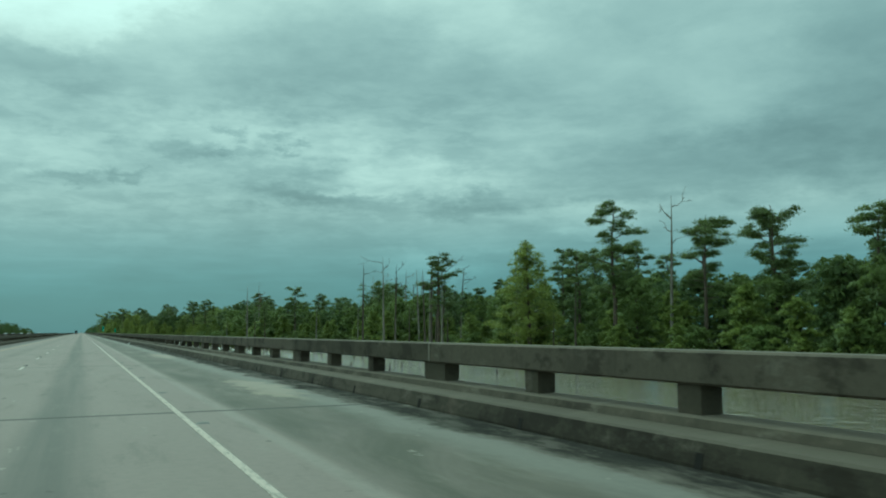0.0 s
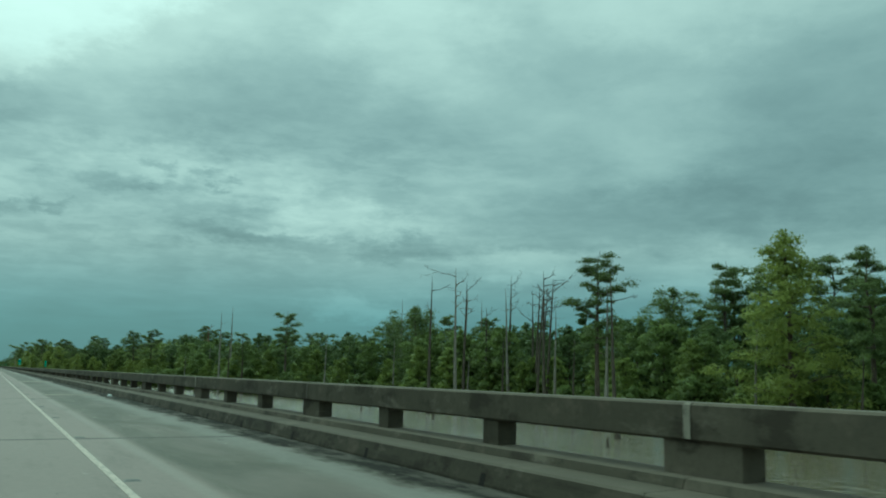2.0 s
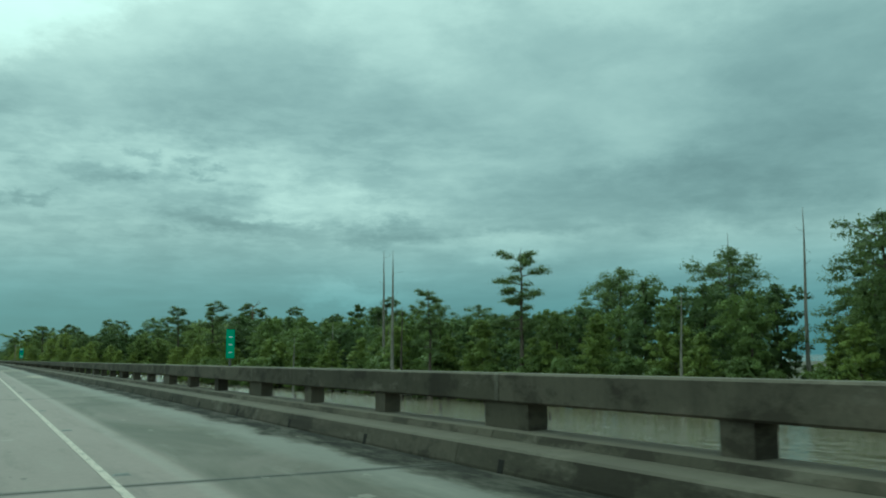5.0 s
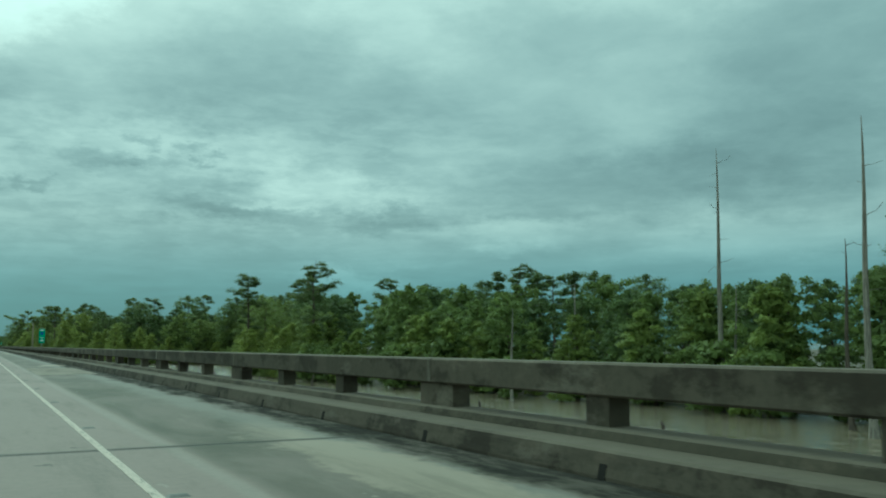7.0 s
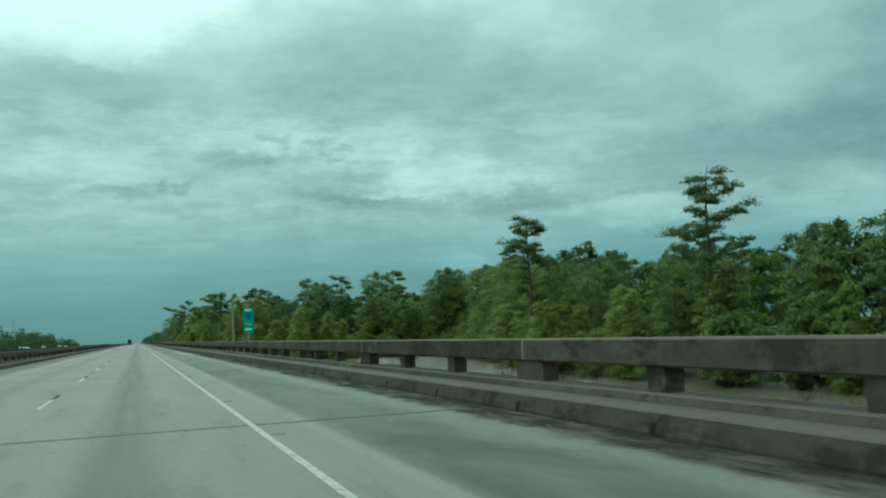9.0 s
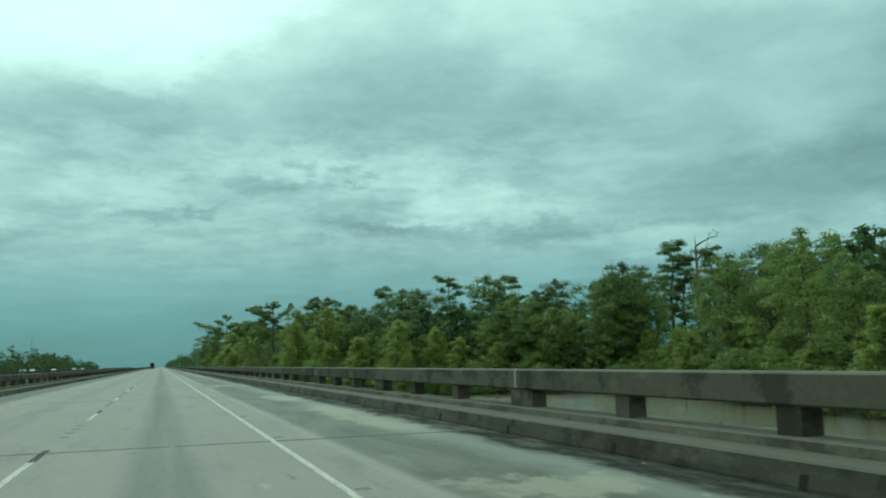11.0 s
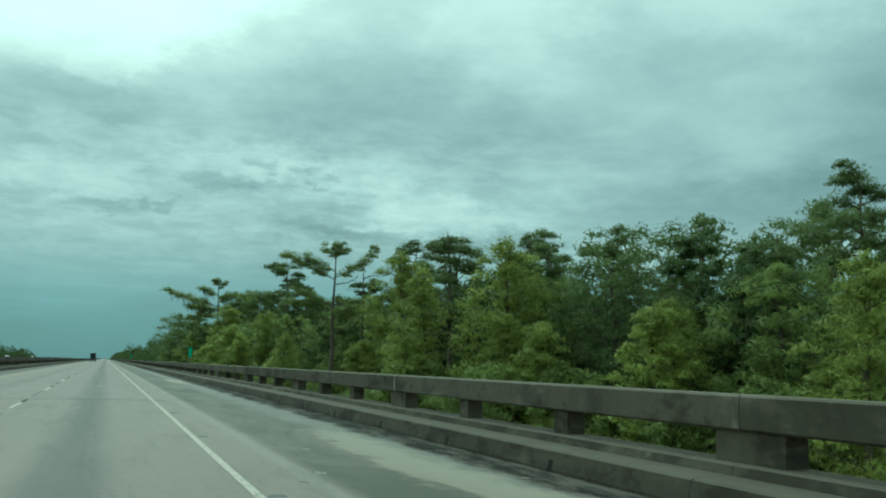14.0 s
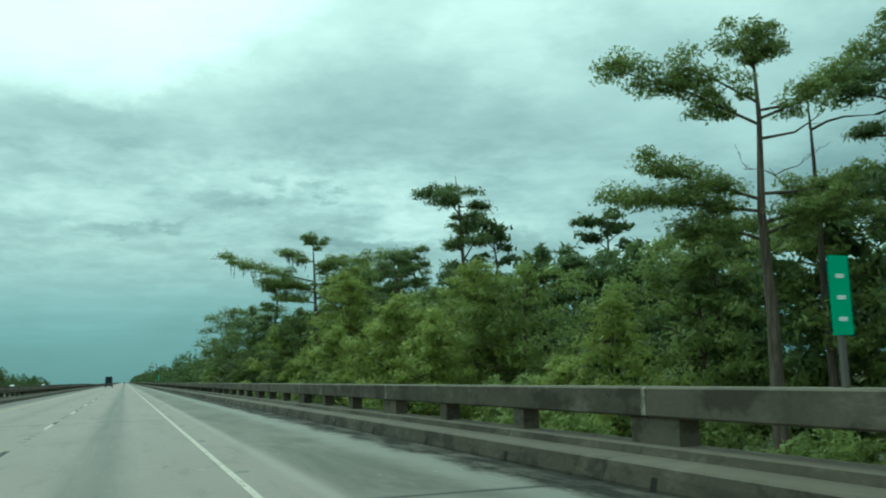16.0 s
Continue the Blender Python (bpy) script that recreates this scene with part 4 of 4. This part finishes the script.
own_tree(71, 20.4, 515.4, 13.0, ((9.4, -5.0, 0.4, 2.4, 1.0), (9.6, 3.9, -0.5, 2.5, 1.1), (11.6, 1.3, 0.8, 1.0, 0.8), (11.4, -1.2, -0.9, 1.1, 0.8), (10.2, -3.2, -0.9, 1.2, 0.9),
                                 (8.9, 2.4, 0.3, 0.9, 0.0), (9.9, 1.9, 0.2, 0.3, 0.0), (6.8, -3.6, 0.5, 1.5, 1.0), (7.0, 3.0, -0.4, 0.5, 1.0), (6.4, -4.4, 1.2, 1.0, 1.0), (5.4, -2.6, 0.6, 0.7, 0.8),
                                 (5.6, 3.0, -0.5, 0.7, 1.0), (6.0, 1.2, -2.2, 0.5, 0.8), (12.2, 0.4, -0.5, 0.7, 0.5)),
         32000, "tall open bald cypress with spreading layered limbs")
own_tree(72, 15.2, 566.0, 13.4, ((9.2, -7.2, 0.5, 2.0, 1.0), (8.6, -4.6, -0.6, 0.7, 1.0), (10.9, -2.8, 0.4, 1.1, 1.0), (11.9, 1.2, 0.5, 1.0, 0.8), (10.2, 5.6, -0.4, 0.9, 0.9), (9.0, 3.2, 0.5, 0.8, 1.0), (7.4, -2.8, 0.6, 0.6, 0.9),
                                 (7.8, 3.4, 0.6, 0.8, 1.0), (9.8, 1.4, -1.6, 0.8, 0.8), (6.6, 1.8, 1.4, 0.5, 0.8), (12.3, -0.8, 0.3, 0.8, 0.6), (5.6, -2.4, 0.8, 0.4, 0.9), (5.9, 2.8, -0.6, 0.5, 0.9), (8.3, -2.2, -1.5, 0.6, 0.9), (10.6, 2.6, 0.9, 0.6, 0.8)),
         38000, "leaning cypress with long drooping moss-hung limbs", 3)


# ---- woods that run on to the horizon ----
def far_wood(name, side, y0, y1, x_of, rows, label, mat, seed):
    r = np.random.default_rng(seed)
    centres, outs, sizes = [], [], []
    for off, step, h0, h1 in rows:
        y = y0
        while y < y1:
            far = 1.0 + (y - y0) / 900.0
            swell = noise.noise((0.016 * y, 3.0 * side, 0.5))
            h = (h0 + (h1 - h0) * r.random()) * ((0.92 + 0.42 * swell) if side > 0 else (0.84 + 0.75 * swell) * (1.1 - 0.25 * (far - 1)))
            x, w = side * (x_of(y) + off + 6 * r.random()), 2.6 + 1.4 * r.random()
            for q in range(14):
                u, a = (q + r.random()) / 14, r.random() * 6.28
                reach = w * math.sqrt(max(0.05, 1 - (abs(u - 0.45) / 0.6) ** 2.2)) * (0.4 + 0.6 * r.random())
                rad = w * (0.34 + 0.2 * r.random())
                k = int(46 / far)
                c, o = clump(r, (x + math.cos(a) * reach, y + math.sin(a) * reach, WATER_Z + h * (0.10 + 0.84 * u)), rad, rad * 0.7, k)
                centres.append(c), outs.append(o)
                sizes.append(0.36 * far ** 0.6 * (0.6 + 0.8 * r.random(k)))
            y += step * far ** 0.5 * (0.6 + 0.8 * r.random())
    return tagged(new(name, leaf_mesh(name, np.concatenate(centres), np.concatenate(outs), np.concatenate(sizes), mat)), label, "woods", kind="stuff")


far_wood("far_woods", 1, 640, 2100, front, ((0, 8, 8, 12), (7, 9, 11, 15), (18, 14, 13, 17)), "green swamp woods lining the bridge to the horizon", M_LEAF_DEEP, 5)
far_wood("opposite_woods", -1, 480, 1330, lambda y: 60, ((0, 5.5, 10, 15), (8, 8, 12, 17), (20, 12, 13, 18)), "dark green woods beyond the opposite carriageway", M_LEAF_DEEP, 6)


# ---- signs and markers on the railing ----
def mile_marker(x, y, low, high, wide):
    """A narrow green marker on a thin post, with bars for its unreadable figures."""
    root = new("mile_marker")
    g = Geo()
    g.box(-0.025, -0.02, 0, 0.025, 0.02, high - 0.02)
    part("post", g.mesh("post", M_POST), root)
    g = Geo()
    g.box(-wide / 2, -0.035, low, wide / 2, -0.022, high)
    panel = part("panel", g.mesh("panel", M_GREEN), root, "green reflective panel")
    for k in range(3):
        z = low + (high - low) * (0.2 + 0.27 * k)
        g = Geo()
        g.box(-wide * 0.22, -0.041, z - 0.018, wide * 0.22, -0.036, z + 0.018)
        part("white_bar", g.mesh("white_bar", M_SIGN_WHITE), panel)
    root.location = (x, y, 0.97)
    return tagged(root, "narrow green mile marker on a steel post above the railing", "road sign", "mile markers on the railing")


mile_marker(5.62, 175.5, 0.20, 0.90, 0.20)
mile_marker(5.62, 496.5, 0.44, 1.10, 0.20)
mile_marker(5.62, 658.0, 0.40, 1.30, 0.24)


def route_sign(x, y):
    root = new("route_sign")
    g = Geo()
    g.box(-0.04, 0.0, -1.4, 0.04, 0.05, 2.35)
    part("post", g.mesh("post", M_STEEL), root)
    g = Geo()
    g.box(-1.15, 0.05, -0.62, 0.08, 0.13, -0.50)
    g.box(-1.15, 0.05, -1.30, 0.08, 0.13, -1.18)
    part("bracket", g.mesh("bracket", M_STEEL), root, "steel bracket reaching out from the rail")
    g = Geo()
    g.box(-0.34, -0.03, 0.50, 0.34, -0.002, 2.25)
    panel = part("panel", g.mesh("panel", M_GREEN), root, "tall green reflective panel")
    g = Geo()
    g.add([(-0.19, -0.036, 1.70), (-0.15, -0.036, 1.55), (0, -0.036, 1.45), (0.15, -0.036, 1.55), (0.19, -0.036, 1.70), (0.18, -0.036, 1.87), (0, -0.036, 1.84), (-0.18, -0.036, 1.87)], [tuple(range(8))])
    part("shield", g.mesh("shield", M_SIGN_BLUE), panel, "plain blue shield shape")
    lettering = bpy.data.curves.new("lettering", "FONT")
    lettering.body, lettering.size, lettering.align_x, lettering.extrude = "MILE", 0.24, "CENTER", 0.003
    lettering.materials.append(M_SIGN_WHITE)
    word = part("lettering", lettering, panel, "white lettering", at=(0, -0.036, 1.05))
    word.rotation_euler = (radians(90), 0, 0)
    for z, w in ((2.08, 0.22), (0.78, 0.22)):
        g = Geo()
        g.box(-w, -0.038, z - 0.075, w, -0.031, z + 0.075)
        part("white_bar", g.mesh("white_bar", M_SIGN_WHITE), panel)
    root.location = (x, y, 0.97)
    return tagged(root, "tall green route sign on a post beside the railing", "road sign")


route_sign(7.0, 338.4)
g = Geo()
M_POLE = plain("weathered_wooden_pole", (0.30, 0.25, 0.18), 0.85, worn=(0.16, 0.13, 0.09))
g.tube([(5.92, 337.6, -0.4), (5.92, 337.6, 3.9)], [0.08, 0.07], 8)
tagged(new("pole", g.mesh("pole", M_POLE)), "plain weathered brown pole beside the railing", "pole")


# ---- raised markers and litter on the deck ----
def road_stud():
    root = new("road_stud")
    g = Geo()
    g.add([(-0.09, -0.06, 0), (0.09, -0.06, 0), (0.09, 0.06, 0), (-0.09, 0.06, 0), (-0.06, -0.02, 0.018), (0.06, -0.02, 0.018), (0.06, 0.02, 0.018), (-0.06, 0.02, 0.018)],
          [(4, 5, 6, 7), (0, 1, 5, 4), (1, 2, 6, 5), (2, 3, 7, 6), (3, 0, 4, 7)])
    part("body", g.mesh("body", M_STUD), root)
    return tagged(root, "worn raised road stud on the concrete deck", "road stud", "road studs along the lanes")


M_STUD = plain("worn_stud", (0.10, 0.10, 0.09), 0.6, worn=(0.3, 0.29, 0.26))
stud = road_stud()
stud.location = (1.49, 12.9 - 6.53 * 3, 0)
for i in range(-2, 100):
    copy_thing(stud, pose(1.49, 12.9 + 6.53 * i, 0))
for i in range(24, 48):
    for q in range(4):
        copy_thing(stud, pose(-1.96, -0.306 + DASH * i + 2.6 + 1.1 * q, 0))


def patch(x0, y0, x1, y1, label, mat):
    g = Geo()
    rr = np.random.default_rng(int(y0))
    pts = []
    for (ax, ay), (bx, by) in zip(((x0, y0), (x1, y0), (x1, y1), (x0, y1)), ((x1, y0), (x1, y1), (x0, y1), (x0, y0))):
        for u in np.arange(0, 1, 0.05):
            pts.append((ax + (bx - ax) * u + (rr.uniform(-0.035, 0.035) if ax == bx else 0), ay + (by - ay) * u + (rr.uniform(-0.05, 0.05) if ay == by else 0)))
    k = len(pts)
    g.add([(x, y, 0.004) for x, y in pts] + [((x0 + x1) / 2, (y0 + y1) / 2, 0.004)], [(i, (i + 1) % k, k) for i in range(k)])
    return tagged(new("concrete_patch", g.mesh("concrete_patch", mat)), label, "road patch", "repair patches on the shoulder")


M_PATCH = repair_concrete()
for box in ((2.2, 253.9, 4.45, 265.8), (1.8, 139.4, 4.6, 142.6), (2.2, 103.4, 4.4, 104.7), (2.0, 388.0, 4.4, 394.5), (2.9, 402.9, 3.5, 403.4)):
    patch(*box, "pale ragged concrete repair on the shoulder", M_PATCH)

g = Geo()
rr = np.random.default_rng(3)
ring = [(0.16 * math.cos(a) * (0.7 + 0.5 * rr.random()), 0.12 * math.sin(a) * (0.7 + 0.5 * rr.random())) for a in np.linspace(0, 5.7, 10)]
g.add([(x, y, 0.0) for x, y in ring] + [(x * 0.8, y * 0.8, 0.07 + 0.04 * rr.random()) for x, y in ring] + [(0, 0, 0.13)],
      [(i, (i + 1) % 10, 10 + (i + 1) % 10, 10 + i) for i in range(10)] + [(10 + i, 10 + (i + 1) % 10, 20) for i in range(10)])
bag = tagged(new("litter", g.mesh("litter", M_SIGN_WHITE)), "crumpled white litter lying against the kerb", "litter")
bag.location = (4.66, 102.5, 0)
bag.scale = (0.6, 0.6, 0.6)


# ---- vehicles far off ----
def car(paint, label, van=False):
    root = new("car")
    roof = 2.7 if van else 1.42
    side = [(-2.2, 0.35), (2.15, 0.35), (2.2, 0.75), (1.25, 0.95), (0.55, roof - 0.03), (-1.0 if not van else -2.0, roof), (-1.8 if not van else -2.15, 1.0), (-2.25, 0.8)]
    g = Geo()
    k = len(side)
    g.add([(-0.86 + (0.14 if z > 1.1 else 0), y, z) for y, z in side] + [(0.86 - (0.14 if z > 1.1 else 0), y, z) for y, z in side],
          [tuple(range(k)), tuple(reversed(range(k, 2 * k)))] + [(i, i + k, (i + 1) % k + k, (i + 1) % k) for i in range(k)])
    part("body", g.mesh("body", paint), root)
    for x in (-0.80, 0.80):
        g = Geo()
        g.box(x - 0.03, -1.3, 1.02, x + 0.03, 0.6, roof - 0.14)
        part("side_window", g.mesh("side_window", M_GLASS_DARK), root)
    g = Geo()
    g.box(-0.62, -1.95 if not van else -2.16, 1.05, 0.62, -1.5 if not van else -2.08, roof - 0.12)
    part("rear_window", g.mesh("rear_window", M_GLASS_DARK), root)
    g = Geo()
    g.tube([(-0.11, 0, 0), (0.11, 0, 0)], [0.33, 0.33], 12)
    wheel = g.mesh("wheel", M_TYRE)
    for x, y in itertools.product((-0.78, 0.78), (-1.35, 1.35)):
        part("wheel", wheel, root, at=(x, y, 0.33))
    g = Geo()
    g.box(-0.08, -0.03, -0.06, 0.08, 0.03, 0.06)
    lens = g.mesh("tail_lamp", M_RED)
    for x in (-0.68, 0.68):
        part("tail_lamp", lens, root, at=(x, -2.24, 0.82))
    return tagged(root, label, "car")


white_car = car(M_CAR_WHITE, "white car on the opposite carriageway")
white_car.location = (OTHER + 1.8, 640, 0)
for x, y in ((OTHER + 1.8, 575), (OTHER - 1.8, 690), (OTHER + 1.8, 722), (OTHER + 1.8, 810), (OTHER - 1.8, 905), (OTHER + 1.8, 1010)):
    copy_thing(white_car, pose(x, y, 0, 0, 0, 180))
grey_car = car(M_CAR_GREY, "grey car on the opposite carriageway")
grey_car.location = (OTHER - 1.8, 760, 0)
dark_van = car(M_CAR_DARK, "dark van far ahead in the passing lane", True)
dark_van.location = (-3.7, 730, 0)
far_car = car(M_CAR_WHITE, "pale car far ahead on the bridge")
far_car.location = (-0.3, 1120, 0)

# a thin mast far beyond the left-hand wood
g = Geo()
g.tube([(0, 0, -4), (0, 0, 34)], [0.5, 0.25], 6)
mast = tagged(new("mast", g.mesh("mast", M_STEEL)), "thin steel mast far beyond the woods", "mast")
mast.location = (-134, 1410, 0)


# ---- deck slabs, the last and most numerous pieces ----
g = Geo()
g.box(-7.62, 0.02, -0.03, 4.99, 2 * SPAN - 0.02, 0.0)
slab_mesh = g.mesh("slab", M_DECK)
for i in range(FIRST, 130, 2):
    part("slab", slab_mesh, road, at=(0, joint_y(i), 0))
g = Geo()
for i in range(131, ALL_SPANS, 2):
    g.box(-7.62, joint_y(i) + 0.02, -0.03, 4.99, joint_y(i + 2) - 0.02, 0.0)
tagged(part("far_slabs", g.mesh("far_slabs", M_DECK), road), kind="stuff")
